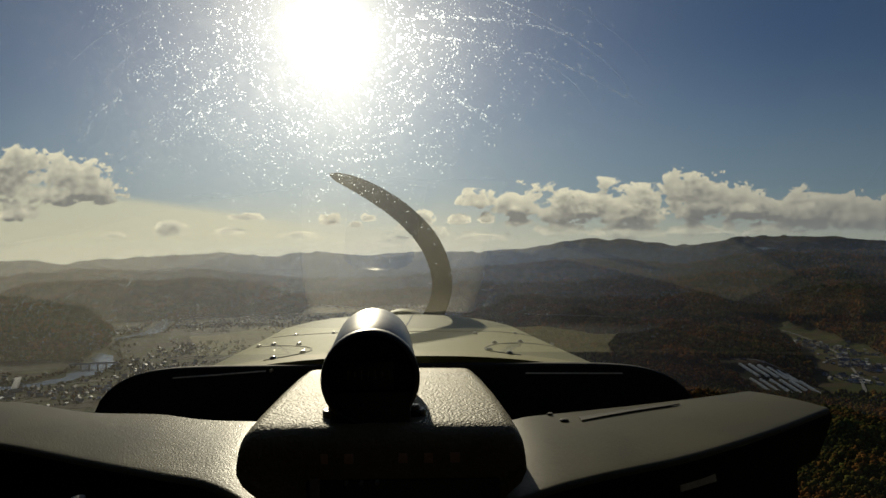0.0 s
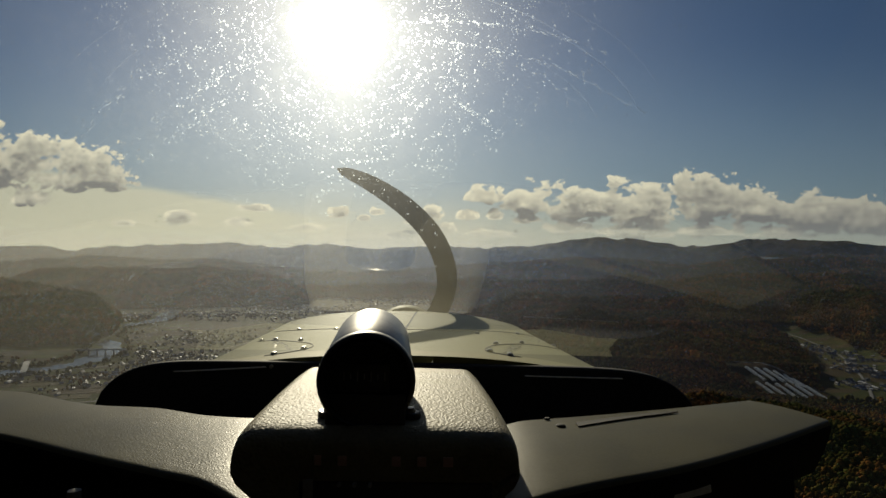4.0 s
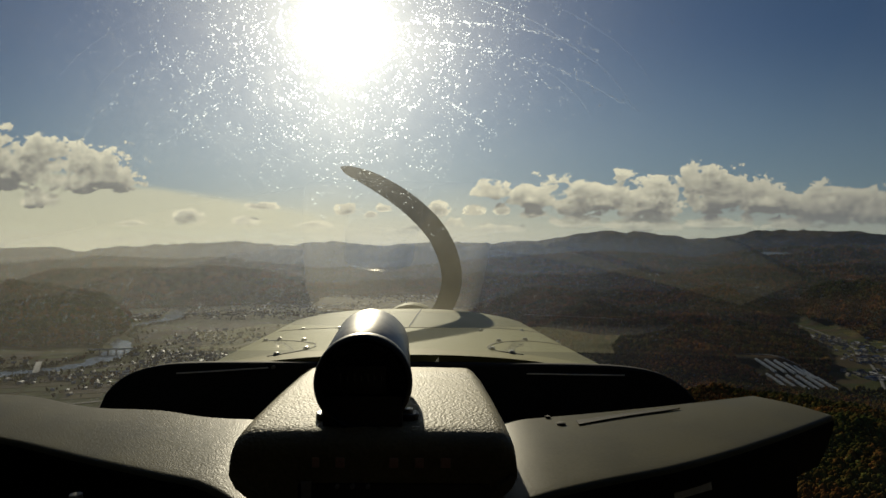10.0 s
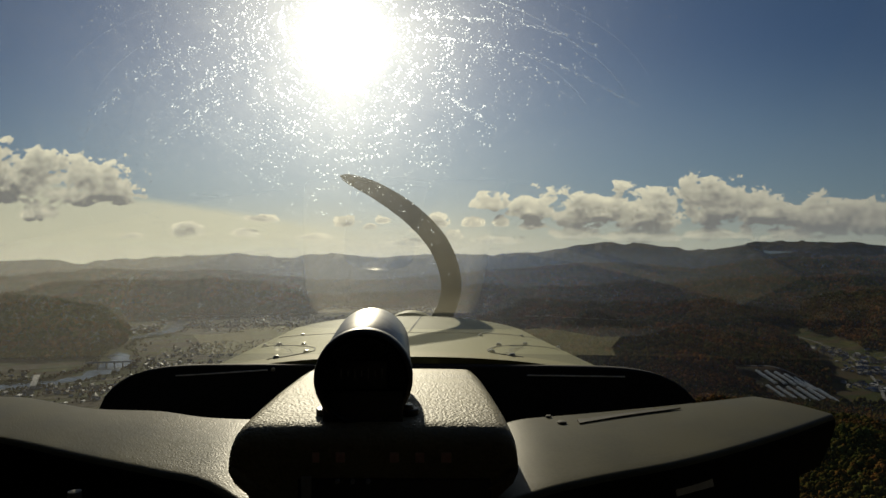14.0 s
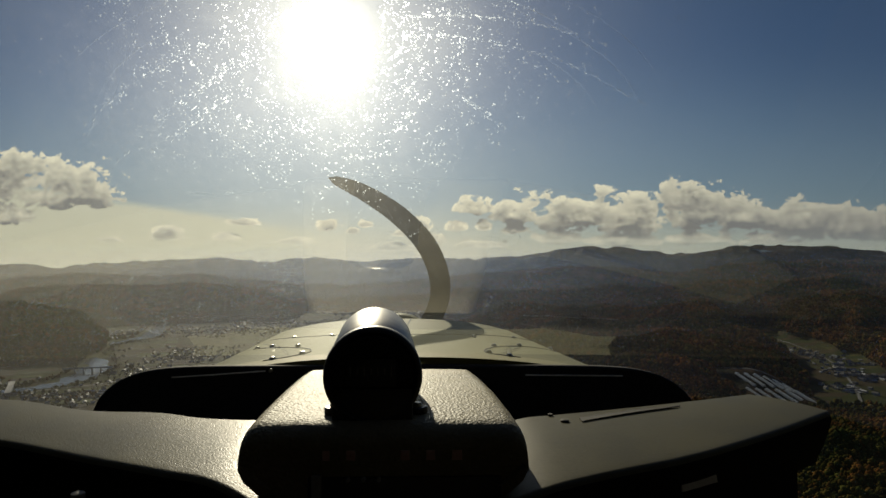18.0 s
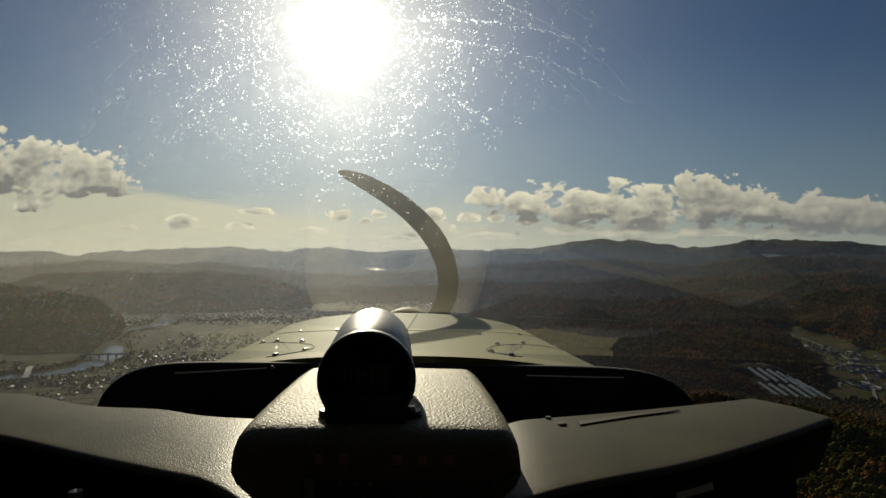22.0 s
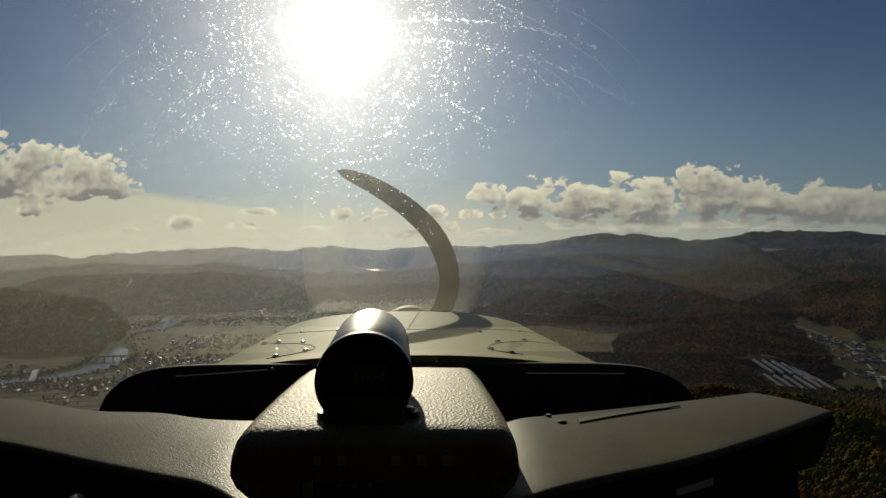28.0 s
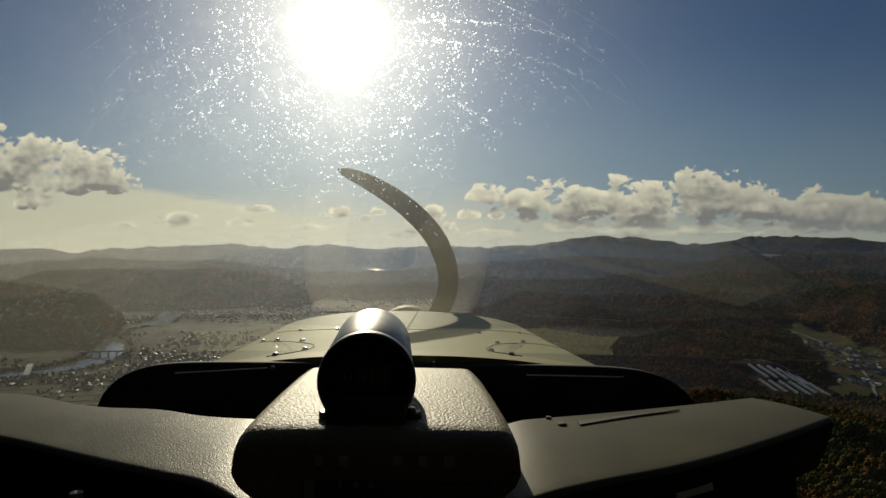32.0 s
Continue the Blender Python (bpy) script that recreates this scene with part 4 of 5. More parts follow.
def wing(near, far, x0, x1, end, dip_at, lip):
    """One wing: the crowned top with its rolled edge, or (lip) the underside of that edge, its shade painted black."""
    rows = []
    n = 44
    for i in range(n + 1):
        s = i / n
        row = []
        xn = x0[0] + (x1[0] - x0[0]) * s
        xf = x0[1] + (x1[1] - x0[1]) * s
        yn, yf = spline(near, xn), spline(far, xf)
        dip = math.exp(-((xn - dip_at) / 0.07) ** 2)
        r = 0.010
        if lip:
            row += [(xn, yn + 0.034, DASH_Z - 0.075), (xn, yn + 0.014, DASH_Z - 0.042), (xn, yn + 0.004, DASH_Z - 0.022)]
            steps = (0, 1, 2)
        else:
            steps = (2, 3, 4, 5, 6)
        for k in steps:
            a = math.pi / 2 * k / 6
            row.append((xn, yn + r - r * math.cos(a), DASH_Z - r + r * math.sin(a) - 0.004 * dip))
        if not lip:
            for k in range(1, 15):
                t = k / 15
                crown_up = 0.0022 * math.sin(math.pi * t) - 0.004 * dip * (1 - t) ** 2
                row.append((xn + (xf - xn) * t, yn + r + (yf - yn - r) * t, DASH_Z + crown_up))
            row.append((xf, yf, DASH_Z))
        rows.append([(x, y, z - 0.015 * max(0.0, 1 - abs(x - end) / 0.085) ** 2) for x, y, z in row])
    return sheet(rows)


def far_lip(far, x0, x1):
    """The turned-down edge along the windshield side of a wing, blackened so no sunlit line is mirrored."""
    rows = []
    for i in range(45):
        x = x0 + (x1 - x0) * i / 44
        y = spline(far, x)
        rows.append([(x, y + 0.0003, DASH_Z - 0.0004), (x, y + 0.004, DASH_Z - 0.006), (x, y + 0.004, DASH_Z - 0.03)])
    return sheet(rows)


LEFT = (NEAR_L, FAR_L, (-0.70, -0.78), (-0.150, -0.150), -0.150, -0.19)
RIGHT = (NEAR_R, FAR_R, (0.030, 0.030), (0.494, 0.443), 0.030, 0.08)
glare_l = part("glareshield", wing(*LEFT, False), M_HOOD, plane, "grey-olive grained vinyl glareshield", sharp=60)
# the lip is black in place of the shade under the edge
part("edge_trim", wing(*LEFT, True), M_BLACK, glare_l, "underside of the edge, blackened to stand for its shade", sharp=60)
part("far_edge", far_lip(FAR_L, -0.78, -0.150), M_BLACK, glare_l)
glare_r = part("glareshield", wing(*RIGHT, False), M_HOOD_R, plane, "smooth grey-olive glareshield with a defroster slot", sharp=60)
part("edge_trim", wing(*RIGHT, True), M_BLACK, glare_r, "underside of the edge, blackened to stand for its shade", sharp=60)
part("far_edge", far_lip(FAR_R, 0.030, 0.443), M_BLACK, glare_r)


def slot(x0, y0, x1, y1, w0, w1, z):
    bm = bmesh.new()
    n = 12
    rows = [[], []]
    for i in range(n + 1):
        t = i / n
        w = (w0 + (w1 - w0) * t) / 2 * min(1, 6 * (1 - t) + 0.1)
        x, y = x0 + (x1 - x0) * t, y0 + (y1 - y0) * t + 0.004 * math.sin(math.pi * t)
        rows[0].append((x, y - w, z))
        rows[1].append((x, y + w, z))
    bm.free()
    return sheet(rows, 0.0015)


def on_dash(x, y):
    return DASH_Z + 0.0032


part("vent_slot", slot(0.163, 0.760, 0.310, 0.828, 0.015, 0.006, on_dash(0, 0)), M_GROOVE, glare_r, "dark narrow defroster slot")
part("stud", lathe([(0.0, 0.0010), (0.004, 0.0008), (0.0055, 0.0), (0.0055, -0.003)], 16, "z", (0.143, 0.757, on_dash(0, 0) - 0.0003)), M_GROOVE, glare_r)
part("stud", lathe([(0.0, 0.0006), (0.003, 0.0004), (0.0035, 0.0), (0.0035, -0.003)], 16, "z", (0.132, 0.790, on_dash(0, 0) - 0.001)), M_GROOVE, glare_r)


# --- instrument panel under the glareshield
def panel_wall(near, xa, xb, z0, z1, inset):
    rows = []
    for i in range(25):
        x = xa + (xb - xa) * i / 24
        y = spline(near, x) + inset
        rows.append([(x, y, z0), (x, y - 0.01, (z0 + z1) / 2), (x, y - 0.005, z1)])
    return sheet(rows, 0.05, (0, 1, 0))


panel = part("instrument_panel", panel_wall(NEAR_L, -0.70, -0.13, -0.235, -0.62, 0.018), M_BLACK, plane, "black instrument panel in deep shade", False)
panel_r = part("instrument_panel", panel_wall(NEAR_R, 0.02, 0.430, -0.235, -0.62, 0.018), M_BLACK, plane, "black instrument panel in deep shade", False)
# lightened to show up in the deep shade
part("placard", box(0.055, 0.002, 0.0125, (0.254, 0.638, -0.2385), 0.0006, pose(0, 0, 0, -12, 0, 30)), M_PALE, panel_r, "grey engraved placard")
part("lever", lathe([(0.0, 0.0), (0.004, 0.0), (0.004, 0.07), (0.007, 0.075), (0.006, 0.09), (0.0, 0.092)], 14, "z", (-0.345, 0.595, -0.32), None), M_TAG, panel, "pale control lever")
part("end_cap", box(0.012, 0.12, 0.40, (0.424, 0.83, -0.455), 0.004), M_BLACK, panel_r)


# --- centre hood
def hood():
    """A box with generous rounded top edges whose front face draws in downwards."""
    rows = []
    xs0, xs1 = -0.2075, 0.0755
    for y, z, grow in ((0.965, -0.245, -0.004), (0.972, -0.205, -0.004), (0.966, -0.186, -0.006), (0.950, -0.1795, -0.010), (0.90, -0.1785, -0.006), (0.80, -0.178, -0.002), (0.70, -0.178, 0.0),
                       (0.650, -0.1785, 0.0), (0.634, -0.180, 0.0), (0.624, -0.185, 0.0), (0.619, -0.192, 0.0), (0.618, -0.200, 0.0), (0.620, -0.210, -0.004),
                       (0.622, -0.227, -0.022), (0.624, -0.245, -0.036), (0.626, -0.40, -0.060)):
        a, b = xs0 - grow - 0.012 * (y - 0.63) / 0.33, xs1 + grow - 0.016 * (y - 0.63) / 0.33
        r = 0.020
        under, inset = (-0.238, 0.030) if z > -0.2 else (z - 0.022, 0.001)
        row = [(a + inset, y, under), (a, y, z - r)]
        for k in range(1, 7):
            t = math.pi / 2 * k / 6
            row.append((a + r - r * math.cos(t), y, z - r + r * math.sin(t)))
        for k in range(1, 12):
            row.append((a + r + (b - a - 2 * r) * k / 12, y, z + 0.0012 * math.sin(math.pi * k / 12)))
        for k in range(7):
            t = math.pi / 2 * k / 6
            row.append((b - r + r * math.sin(t), y, z - r + r * math.cos(t)))
        row.append((b - inset, y, under))
        k = 0.90 + 0.10 * float(ease(y, 0.78, 0.95))
        rows.append([(px * k, py * k, pz * k) for px, py, pz in row])
    return sheet(rows)


centre = part("centre_hood", hood(), M_POD, plane, "grained grey vinyl hood over the centre stack", sharp=70)
centre_panel = part("centre_panel", box(0.215, 0.012, 0.20, (-0.064, 0.632, -0.325), 0.004), M_BLACK, plane, "black centre stack panel")
M_CHIP = surface("dim_red_caption", (0.45, 0.25, 0.18), (0.6, 0.36, 0.28), 0.5, 0, 90, 400, 0.0)
for px, w in ((-0.1215, 0.007), (-0.0975, 0.009), (-0.0448, 0.009), (-0.0198, 0.009), (0.0060, 0.010)):
    part("caption_lamp", box(w, 0.0025, 0.0095, (px, 0.6180, -0.2060), 0.0006), M_CHIP, centre, "dim unlit caption lamp")
part("display_frame", box(0.19, 0.004, 0.045, (-0.045, 0.6215, -0.250), 0.002), M_PLASTIC, centre)
part("switch_plate", box(0.010, 0.004, 0.022, (-0.131, 0.6195, -0.236), 0.0012), M_TAG, centre, "pale worn switch plate")
for px in (-0.100, -0.085, -0.070):
    part("knob", lathe([(0.0022, 0.0), (0.0022, -0.004), (0.0016, -0.005), (0.0, -0.005)], 12, "y", (px, 0.6190, -0.2290)), M_TAG, centre)


HOOD_SIZE = Matrix.Scale(0.90, 4)
for ob in (*centre.children, centre_panel):
    ob.data.transform(HOOD_SIZE)


# --- deck and bulkhead ahead of the dash
def bulkhead():
    rows = []
    for i in range(81):
        r = -1.0 + 2.0 * i / 80
        x = -0.069 + 0.468 * r
        top = -0.1785 - 0.03 * (1 - (1 - abs(r) ** 9) ** (1 / 2.2)) - 0.045 * abs(r) ** 12 - 0.005 * max(0, r) ** 2
        rows.append([(x, 0.975, -0.60), (x, 0.975, top - 0.004), (x, 0.978, top), (x, 1.0, top - 0.001), (x, 1.05, top - 0.02)])
    return sheet(rows)


head = part("bulkhead", bulkhead(), M_BLACK, plane, "matt black deck below the windshield", sharp=70)
# sunlit edges as thin tubes, their brightness put into the colour
part("seam_wire", tube([(-0.412, 0.972, -0.1935), (-0.36, 0.972, -0.1905), (-0.27, 0.972, -0.1845)], 0.0011), M_PALE, head)
part("seam_wire", tube([(0.128, 0.972, -0.1925), (0.20, 0.972, -0.1935), (0.278, 0.972, -0.1945)], 0.0011), M_PALE, head)
part("bolt", lathe([(0.0, -0.003), (0.003, -0.002), (0.003, 0.003)], 10, "y", (-0.262, 0.972, -0.1838)), M_SCREW, head)


# --- engine cowling
def cowl_mid(y):
    return -0.0622 * y


def cowl_half(y):
    return 0.509 + 0.041 * max(0.0, (y - 1.0) / 1.3) ** 1.5


def cowl_z(x, y):
    s = (y - 1.0) / 1.3
    r = min(abs(x - cowl_mid(y)) / cowl_half(y), 1.0)
    top = -0.1685 - 0.0577 * s - 0.02 * max(0, (y - 2.2) / 0.1) ** 2
    return top - 0.1965 * (1 - max(0.0, 1 - r ** 2.34) ** (1 / 2.46))


def cowling():
    rows = []
    for j in range(44):
        y = 1.0 + 1.30 * j / 43
        row = []
        for i in range(71):
            x = cowl_mid(y) + cowl_half(y) * 0.72 * (i / 35 - 1)
            row.append((x, y, cowl_z(x, y)))
        a, b = row[0], row[-1]
        rows.append([(a[0], a[1], a[2] - 0.35)] + row + [(b[0], b[1], b[2] - 0.35)])
    for y, kx, kz in ((2.33, 0.96, 0.90), (2.36, 0.85, 0.70), (2.37, 0.3, 0.3)):
        rows.append([(cowl_mid(y) + (p[0] - cowl_mid(2.3)) * kx, y, -0.45 + (p[2] + 0.45) * kz) for p in rows[43]])
    return sheet(rows)


cowl = part("engine_cowling", cowling(), M_COWL, plane, "cream painted engine cowling with screw-fastened panels", sharp=50)


def on_cowl(x, y, lift=0.001):
    return (x, y, cowl_z(x, y) + lift)


def strip_on_cowl(pts, w):
    rows = [[], []]
    for i, (x, y) in enumerate(pts):
        a, b = pts[max(i - 1, 0)], pts[min(i + 1, len(pts) - 1)]
        dx, dy = b[0] - a[0], b[1] - a[1]
        L = math.hypot(dx, dy) or 1
        nx, ny = -dy / L * w / 2, dx / L * w / 2
        rows[0].append(on_cowl(x + nx, y + ny, 0.0012))
        rows[1].append(on_cowl(x - nx, y - ny, 0.0012))
    return sheet(rows, 0.001)


def smooth_line(pts, n=8):
    out = []
    for k in range((len(pts) - 1) * n + 1):
        s = k / n
        out.append((spline([(i, p[0]) for i, p in enumerate(pts)], s), spline([(i, p[1]) for i, p in enumerate(pts)], s)))
    return out


part("panel_gap", strip_on_cowl(smooth_line([(-0.45, 1.72), (-0.31, 1.55), (-0.11, 1.475), (0.03, 1.50), (0.17, 1.64), (0.30, 1.84)]), 0.005), M_GROOVE, cowl)
part("panel_gap", strip_on_cowl([(-0.085, 1.50 + 0.06 * k) for k in range(13)], 0.004), M_GROOVE, cowl)
LEFT_PANEL = [(-0.42, 1.45), (-0.36, 1.37), (-0.29, 1.27), (-0.248, 1.20), (-0.235, 1.13), (-0.262, 1.085), (-0.30, 1.07)]
RIGHT_PANEL = [(0.30, 1.50), (0.20, 1.38), (0.118, 1.255), (0.085, 1.17), (0.080, 1.11), (0.105, 1.08), (0.135, 1.07)]
for line in (LEFT_PANEL, RIGHT_PANEL):
    part("access_panel_seam", strip_on_cowl(smooth_line(line), 0.0032), M_GROOVE, cowl)
for px, py in ((-0.415, 1.46), (-0.366, 1.40), (-0.287, 1.29), (-0.243, 1.115), (-0.285, 1.075), (0.108, 1.258), (0.084, 1.105), (0.116, 1.075),
               (0.174, 1.371), (0.279, 1.569), (0.082, 1.46), (0.20, 1.66), (-0.25, 1.50), (-0.36, 1.60)):
    part("screw", lathe([(0.0, 0.0045), (0.0035, 0.004), (0.0062, 0.0), (0.0062, -0.004)], 12, "z", on_cowl(px, py, 0.001)), M_SCREW, cowl)


# --- propeller at rest
prop = new("propeller")
prop.parent = plane
HUB = Vector((-0.135, 2.50, -0.355))
part("spinner", lathe([(0.128, -0.10), (0.132, -0.06), (0.128, 0.0), (0.108, 0.10), (0.066, 0.19), (0.03, 0.23), (0.0, 0.24)], 40, "y", HUB), M_COWL, prop, "cream spinner")


def blade(flip):
    """A swept blade: a bent line with an aerofoil that twists and narrows to a round tip."""
    rows = []
    line = [(0.05, 0.0), (0.135, 0.13), (0.155, 0.25), (0.105, 0.39), (-0.005, 0.51), (-0.15, 0.605), (-0.285, 0.662)]
    n = 36
    for i in range(n + 1):
        s = i / n * (len(line) - 1)
        k = min(int(s), len(line) - 2)
        x = spline([(j, p[0]) for j, p in enumerate(line)], s)
        z = spline([(j, p[1]) for j, p in enumerate(line)], s)
        e = 0.02
        dx = spline([(j, p[0]) for j, p in enumerate(line)], min(s + e, 6)) - spline([(j, p[0]) for j, p in enumerate(line)], max(s - e, 0))
        dz = spline([(j, p[1]) for j, p in enumerate(line)], min(s + e, 6)) - spline([(j, p[1]) for j, p in enumerate(line)], max(s - e, 0))
        L = math.hypot(dx, dz)
        nx, nz = dz / L, -dx / L
        f = i / n
        chord = 0.115 * (1 - 0.30 * f) * math.sqrt(max(0.0, 1 - f ** 5)) + 0.004
        twist = radians(52 - 34 * f)
        row = []
        for q in range(14):
            a = 2 * math.pi * q / 14
            u, v = 0.5 * chord * math.cos(a), 0.055 * chord * math.sin(a) * (1.0 if math.sin(a) > 0 else 0.5)
            w = u * math.cos(twist) + v * math.sin(twist)
            d = u * math.sin(twist) * 0.8 - v * math.cos(twist)
            row.append((HUB.x + flip * (x + nx * w), HUB.y + d * flip, HUB.z + flip * (z + nz * w)))
        row.append(row[0])
        rows.append(row)
    bm = sheet(rows)
    bmesh.ops.remove_doubles(bm, verts=bm.verts, dist=1e-6)
    return bm


part("blade", blade(1), M_BLADE, prop, "dark green-grey swept propeller blade", sharp=60)
part("blade", blade(-1), M_BLADE, prop, "dark green-grey swept propeller blade", sharp=60)


# --- windshield
FOOT_Y, FOOT_Z, RAKE, CURL, BOW = 1.078, -0.170, 3.0, 4.51, 3.447


def screen_point(x, z, lift=0.0):
    """A place on the windshield: well raked over the deck, steeper overhead, bowed sideways."""
    h = z - FOOT_Z
    if h > 0.27:
        y = FOOT_Y - RAKE * 0.27 + CURL * 0.27 ** 2 - 0.565 * (h - 0.27)
    elif h > 0:
        y = FOOT_Y - RAKE * h + CURL * h * h
    else:
        y = FOOT_Y - 1.1 * h
    y -= (x + 0.12) ** 2 / (2 * BOW * (1 - h))
    return Vector((x, y - lift, z - lift * 0.4))


glass_rows = [[screen_point(-1.3 + 2.6 * i / 90, -0.176 + 0.716 * j / 70) for i in range(91)] for j in range(71)]
glass = part("windshield", sheet(glass_rows), M_SHEET, plane, "dusty scratched clear acrylic windshield")
glass.visible_shadow = False
low_rows = [[screen_point(-1.3 + 2.6 * i / 90, -0.80 + 0.624 * j / 24) for i in range(91)] for j in range(25)]
side_glass = part("side_window", sheet(low_rows), M_SIDE, plane, "dusty clear side window pane")
side_glass.visible_shadow = False


def specks():
    rs = random.Random(5)
    verts, faces = [], []

    def drop(x, z, r, stretch=1.0, ang=0.0):
        base = len(verts)
        n = 7
        mid = screen_point(x, z, 0.005)
        for k in range(n):
            a = 2 * math.pi * k / n
            rr = r * rs.uniform(0.75, 1.2)
            dx, dz = rr * math.cos(a) * stretch, rr * math.sin(a)
            verts.append(mid + Vector((dx * math.cos(ang) - dz * math.sin(ang), 0, dx * math.sin(ang) + dz * math.cos(ang))))
        faces.append(list(range(base, base + n)))

    def size(big=1.0):
        return big * min(0.00072, 0.00014 * math.exp(abs(rs.gauss(0, 0.72))))

    cx, cz = -0.085, 0.190
    # strewn dust, thin over the whole pane
    for _ in range(2600):
        drop(rs.uniform(-0.5, 0.5), rs.uniform(-0.14, 0.26), size(), rs.choice((1, 1, 1.3, 2.2)), rs.uniform(0, 3.14))
    # grains set in arcs round the sun's spot, imitating glints on fine scratches
    for _ in range(620):
        rad = 0.035 + 0.20 * rs.random() ** 0.8
        a0, span = rs.uniform(math.pi * 0.85, math.pi * 2.15), rs.uniform(0.1, 0.55)
        for k in range(rs.randint(5, 20)):
            a = a0 + span * rs.random()
            q = rad * rs.gauss(1, 0.012)
            drop(cx + q * math.cos(a) * 1.25, cz + q * math.sin(a), size(), rs.choice((1, 1, 1.4, 2.0)), a + 1.57)
    # more grains crowded round the sun's spot to imitate its sparkle
    for _ in range(2600):
        a, q = rs.uniform(math.pi * 0.8, math.pi * 2.2), abs(rs.gauss(0, 0.085)) + 0.02
        drop(cx + q * math.cos(a) * 1.2, cz + q * math.sin(a), size(1.15), rs.choice((1, 1.2, 1.6)), rs.uniform(0, 3.14))
    # polishing marks: rows of grains along bent lines, given as slopes aside and up from the eye
    for line, n, spread in (([(-0.08, 0.360), (0.01, 0.364), (0.10, 0.356), (0.19, 0.338), (0.25, 0.318)], 210, 0.0016),
                            ([(-0.08, 0.330), (0.01, 0.330), (0.10, 0.314), (0.19, 0.287), (0.26, 0.251), (0.31, 0.224)], 330, 0.0020),
                            ([(0.0, 0.247), (0.05, 0.215), (0.09, 0.184)], 90, 0.003), ([(0.10, 0.30), (0.16, 0.27), (0.21, 0.235)], 70, 0.004),
                            ([(-0.57, 0.17), (-0.53, 0.225), (-0.50, 0.25)], 120, 0.003), ([(-0.53, 0.126), (-0.44, 0.21), (-0.33, 0.287)], 260, 0.006),
                            ([(-0.48, 0.13), (-0.41, 0.19), (-0.33, 0.25)], 240, 0.008), ([(-0.58, 0.19), (-0.48, 0.27), (-0.36, 0.325)], 200, 0.008)):
        for _ in range(n):
            q = rs.uniform(0, len(line) - 1)
            a = spline([(k, p[0]) for k, p in enumerate(line)], q) + rs.gauss(0, spread)
            b = spline([(k, p[1]) for k, p in enumerate(line)], q) + rs.gauss(0, spread)
            d = 0.6
            for _again in range(12):
                d = 0.5 * d + 0.5 * screen_point(a * d, b * d).y
            c, e = line[min(int(q), len(line) - 2)], line[min(int(q), len(line) - 2) + 1]
            drop(a * d, b * d, size(), rs.choice((1, 1.3, 2.2, 3.2)), math.atan2(e[1] - c[1], e[0] - c[0]))
    # rubbed streaks on the left side
    for _ in range(70):
        drop(rs.uniform(-0.60, -0.30), rs.uniform(-0.14, 0.0), rs.uniform(0.0005, 0.0010), rs.uniform(3.0, 9.0), rs.gauss(0.9, 0.5))
    # short streaks low on the pane
    for _ in range(110):
        drop(rs.uniform(-0.55, 0.45), rs.uniform(-0.15, -0.01), rs.uniform(0.0004, 0.0008), rs.uniform(2.0, 6.0), rs.gauss(0.5, 0.5))
    me = mesh_of("dust", verts, faces, M_SPECK)
    ob = new("dust", me)
    ob.parent = glass
    ob.visible_shadow = False
    return tagged(ob, "dust specks and insect marks catching the sun, crowded round it to imitate sparkle", kind="stuff")


specks()


def scratch(rx, rz, a0, a1, w):
    rows = [[], []]
    for k in range(30):
        t = k / 29
        a = radians(a0 + (a1 - a0) * t)
        g = w * math.sin(math.pi * min(1, t * 1.02 + 0.02))
        for row, q in ((rows[0], 1 - g), (rows[1], 1 + g)):
            row.append(screen_point(-0.085 + rx * q * math.cos(a), 0.10 + rz * q * math.sin(a), 0.0035))
    return sheet(rows)


for rx, rz, a0, a1, w in ((0.262, 0.115, 10, 62, 0.004), (0.250, 0.125, 30, 75, 0.003), (0.285, 0.135, 18, 58, 0.0025), (0.225, 0.095, 12, 50, 0.003),
                          (0.24, 0.11, 128, 165, 0.0025), (0.275, 0.125, 125, 160, 0.002)):
    ob = part("scratch", scratch(rx, rz, a0, a1, w), M_SCRATCH, glass)
    ob.visible_shadow = False


# unseen, added to keep the ground below out of the windshield's reflection
part("deck_floor", box(1.0, 0.50, 0.02, (-0.07, 0.80, -0.46), 0.004), M_BLACK, plane)
# --- unseen plain shell added behind and round the camera, dark to block light
M_BLOCKER = surface("blocker_lining", (0.018, 0.018, 0.018), (0.03, 0.029, 0.028), 0.9, 0, 8, 80, 0.2, 0.001, spec=0.2)
part("cabin_roof", box(1.9, 1.56, 0.03, (0, -0.40, 0.62), 0.008), M_BLOCKER, plane)
part("cabin_rear", box(1.66, 0.03, 1.52, (0, -1.16, -0.14), 0.008), M_BLOCKER, plane)
part("cabin_floor", box(1.66, 2.16, 0.03, (0, -0.09, -0.90), 0.008), M_BLOCKER, plane)
# closed over the side windows to cut sky light and its reflections
for s in (-1, 1):
    part("cabin_quarter", box(0.03, 2.16, 1.54, (s * 0.80, -0.09, -0.13), 0.008), M_BLOCKER, plane)


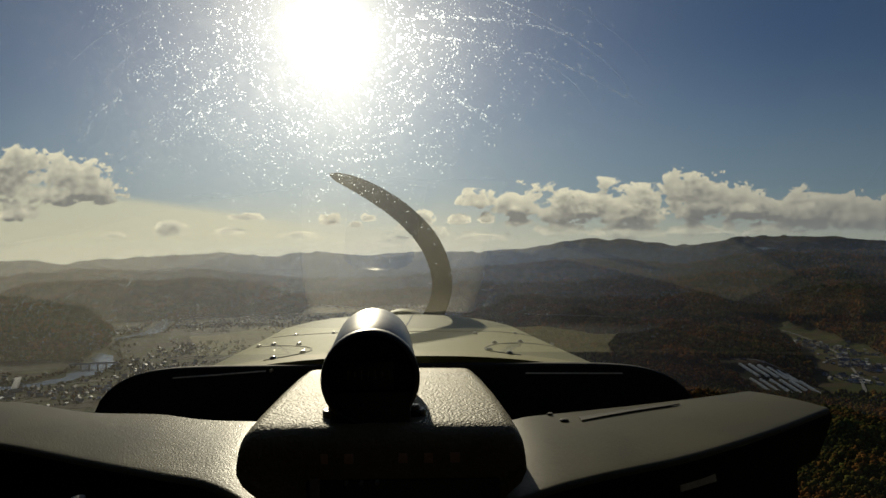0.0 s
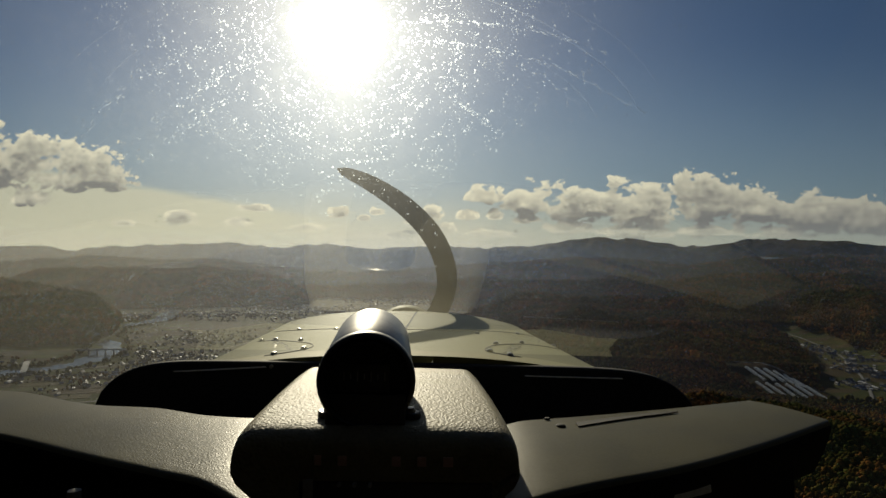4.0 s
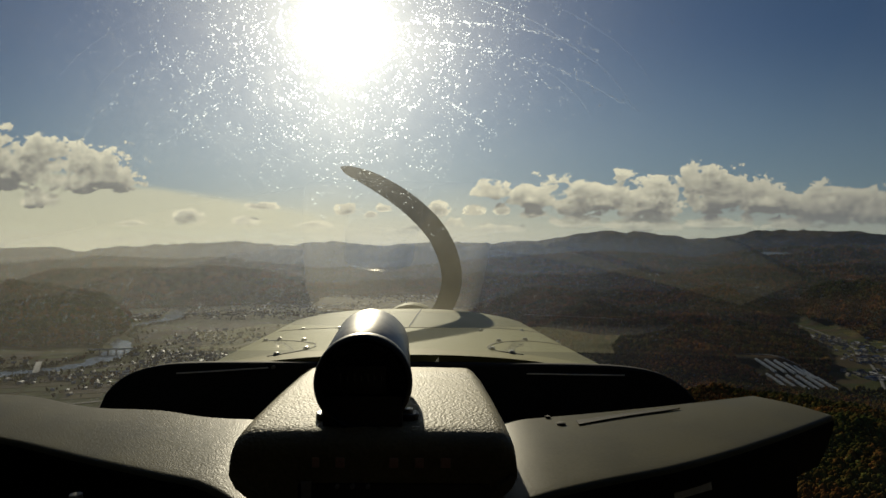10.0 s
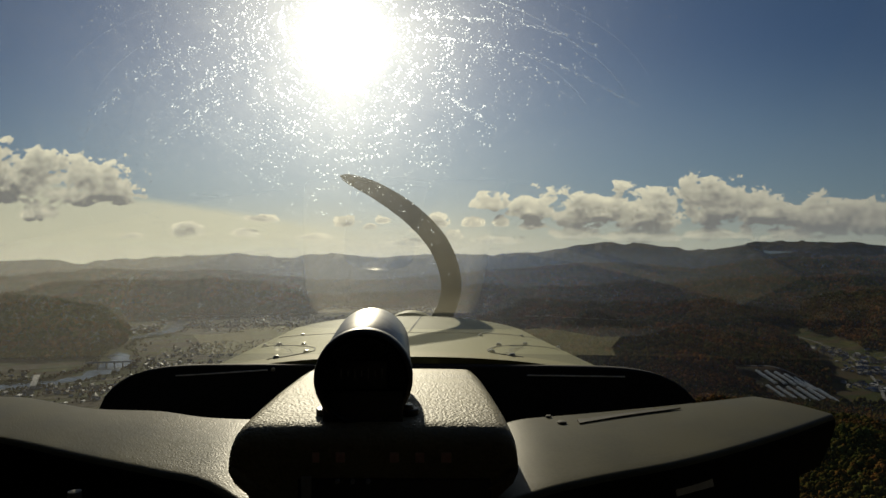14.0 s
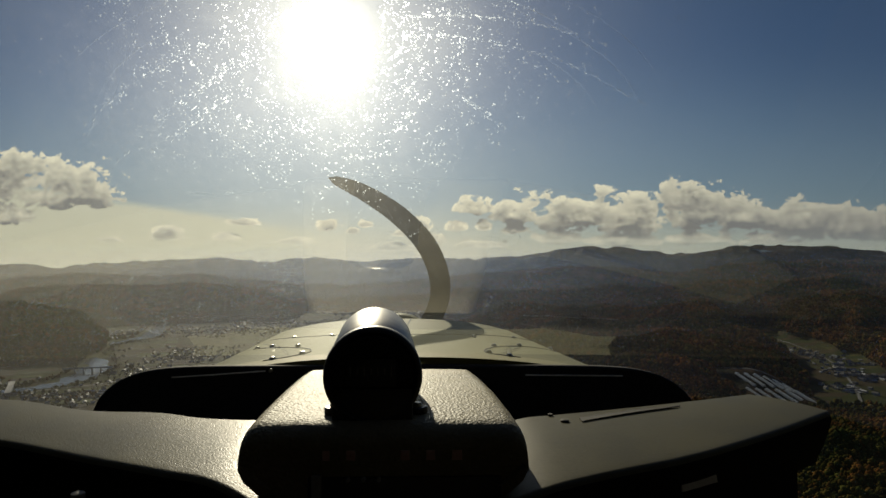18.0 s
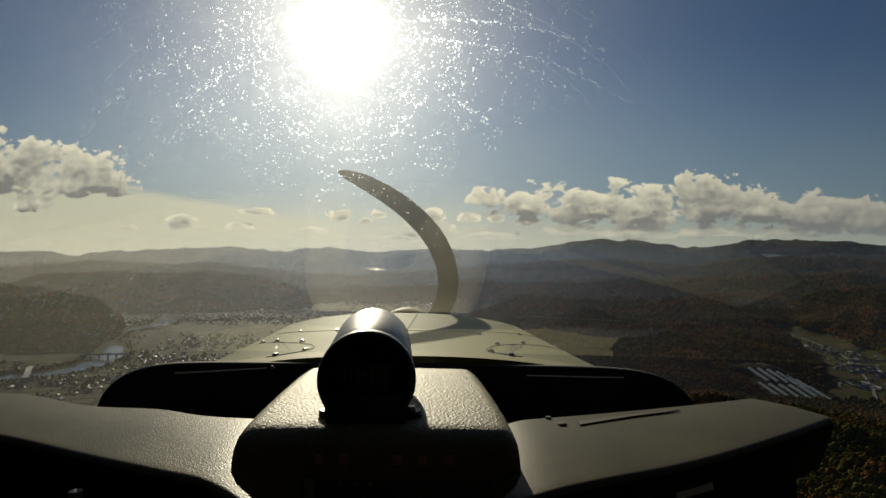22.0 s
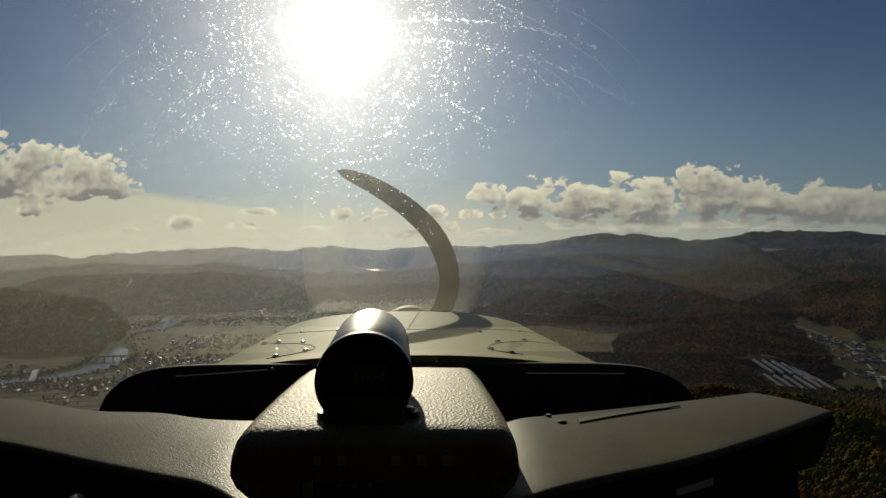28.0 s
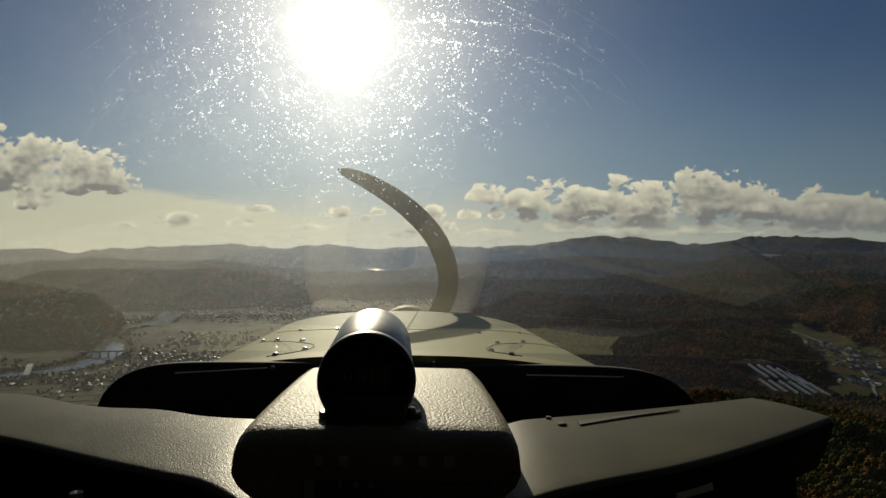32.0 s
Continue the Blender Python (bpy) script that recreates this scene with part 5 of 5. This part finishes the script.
# ---------------------------------------------------------------- round instrument on the hood
def build_compass():
    ob = new("magnetic_compass")
    ob.location = (0, 0, EYE)
    a, b = Vector((-0.0788, 0.650, -0.1340)), Vector((-0.0945, 0.855, -0.1285))
    axis = (b - a).normalized()
    turn = Vector((0, 1, 0)).rotation_difference(axis).to_matrix().to_4x4()
    L = (b - a).length
    part("housing", lathe([(0.0, 0.02), (0.046, 0.02), (0.047, 0.0), (0.0495, 0.004), (0.0495, L - 0.01), (0.0485, L - 0.003), (0.045, L), (0.0, L)], 64, "y", a, turn), M_METAL, ob, "brushed metal barrel housing", sharp=50)
    part("bezel", lathe([(0.0425, 0.006), (0.0425, -0.006), (0.0455, -0.0095), (0.0492, -0.008), (0.0505, -0.004), (0.0505, 0.007), (0.0495, 0.009)], 64, "y", a, turn), M_PLASTIC, ob, "black bezel ring", sharp=50)
    part("face_glass", lathe([(0.0, 0.002), (0.0428, 0.002), (0.0428, 0.005)], 48, "y", a, turn), M_GLASSY, ob, "dark instrument glass")
    card = part("dial_card", box(0.052, 0.002, 0.030, a + Vector((-0.002, 0.0005, 0.002)), 0.001), M_PLASTIC, ob)
    for k in range(7):
        part("graduation", box(0.0012, 0.001, 0.006 if k % 2 else 0.010, a + Vector((-0.023 + 0.007 * k, -0.001, 0.004))), M_TAG, card)
    part("light_shield", tube([a + turn.to_3x3() @ Vector((0.034 * math.sin(t), -0.008, 0.034 * math.cos(t) + 0.006)) for t in [radians(-38 + 76 * k / 12) for k in range(13)]], 0.0022, 8), M_PLASTIC, ob)
    # saddle and feet
    rows = []
    for y in (0.650, 0.655, 0.70, 0.74):
        rows.append([(-0.1165, y, -0.1775), (-0.112, y, -0.165), (-0.100, y, -0.150), (-0.058, y, -0.150), (-0.046, y, -0.165), (-0.0415, y, -0.1775)])
    saddle = sheet(rows, 0.006)
    part("bracket", saddle, M_PLASTIC, ob, "black mounting bracket")
    for x in (-0.1205, -0.0345):
        part("foot", lathe([(0.011, 0.0), (0.0115, 0.001), (0.0115, 0.006), (0.0105, 0.007), (0.0, 0.007)], 24, "z", (x, 0.672, -0.1778)), M_PLASTIC, ob)
        part("mounting_screw", lathe([(0.006, 0.0), (0.006, 0.002), (0.0045, 0.0042), (0.0, 0.0046)], 18, "z", (x, 0.672, -0.1708)), M_SCREW, ob, "steel mounting screw")
    part("front_plate", box(0.082, 0.004, 0.05, (-0.079, 0.646, -0.172), 0.0015), M_PLASTIC, ob)
    for piece in ob.children_recursive:
        piece.data.transform(HOOD_SIZE)
    tagged(ob, "round instrument in a brushed metal barrel on a black bracket", "compass")


build_compass()
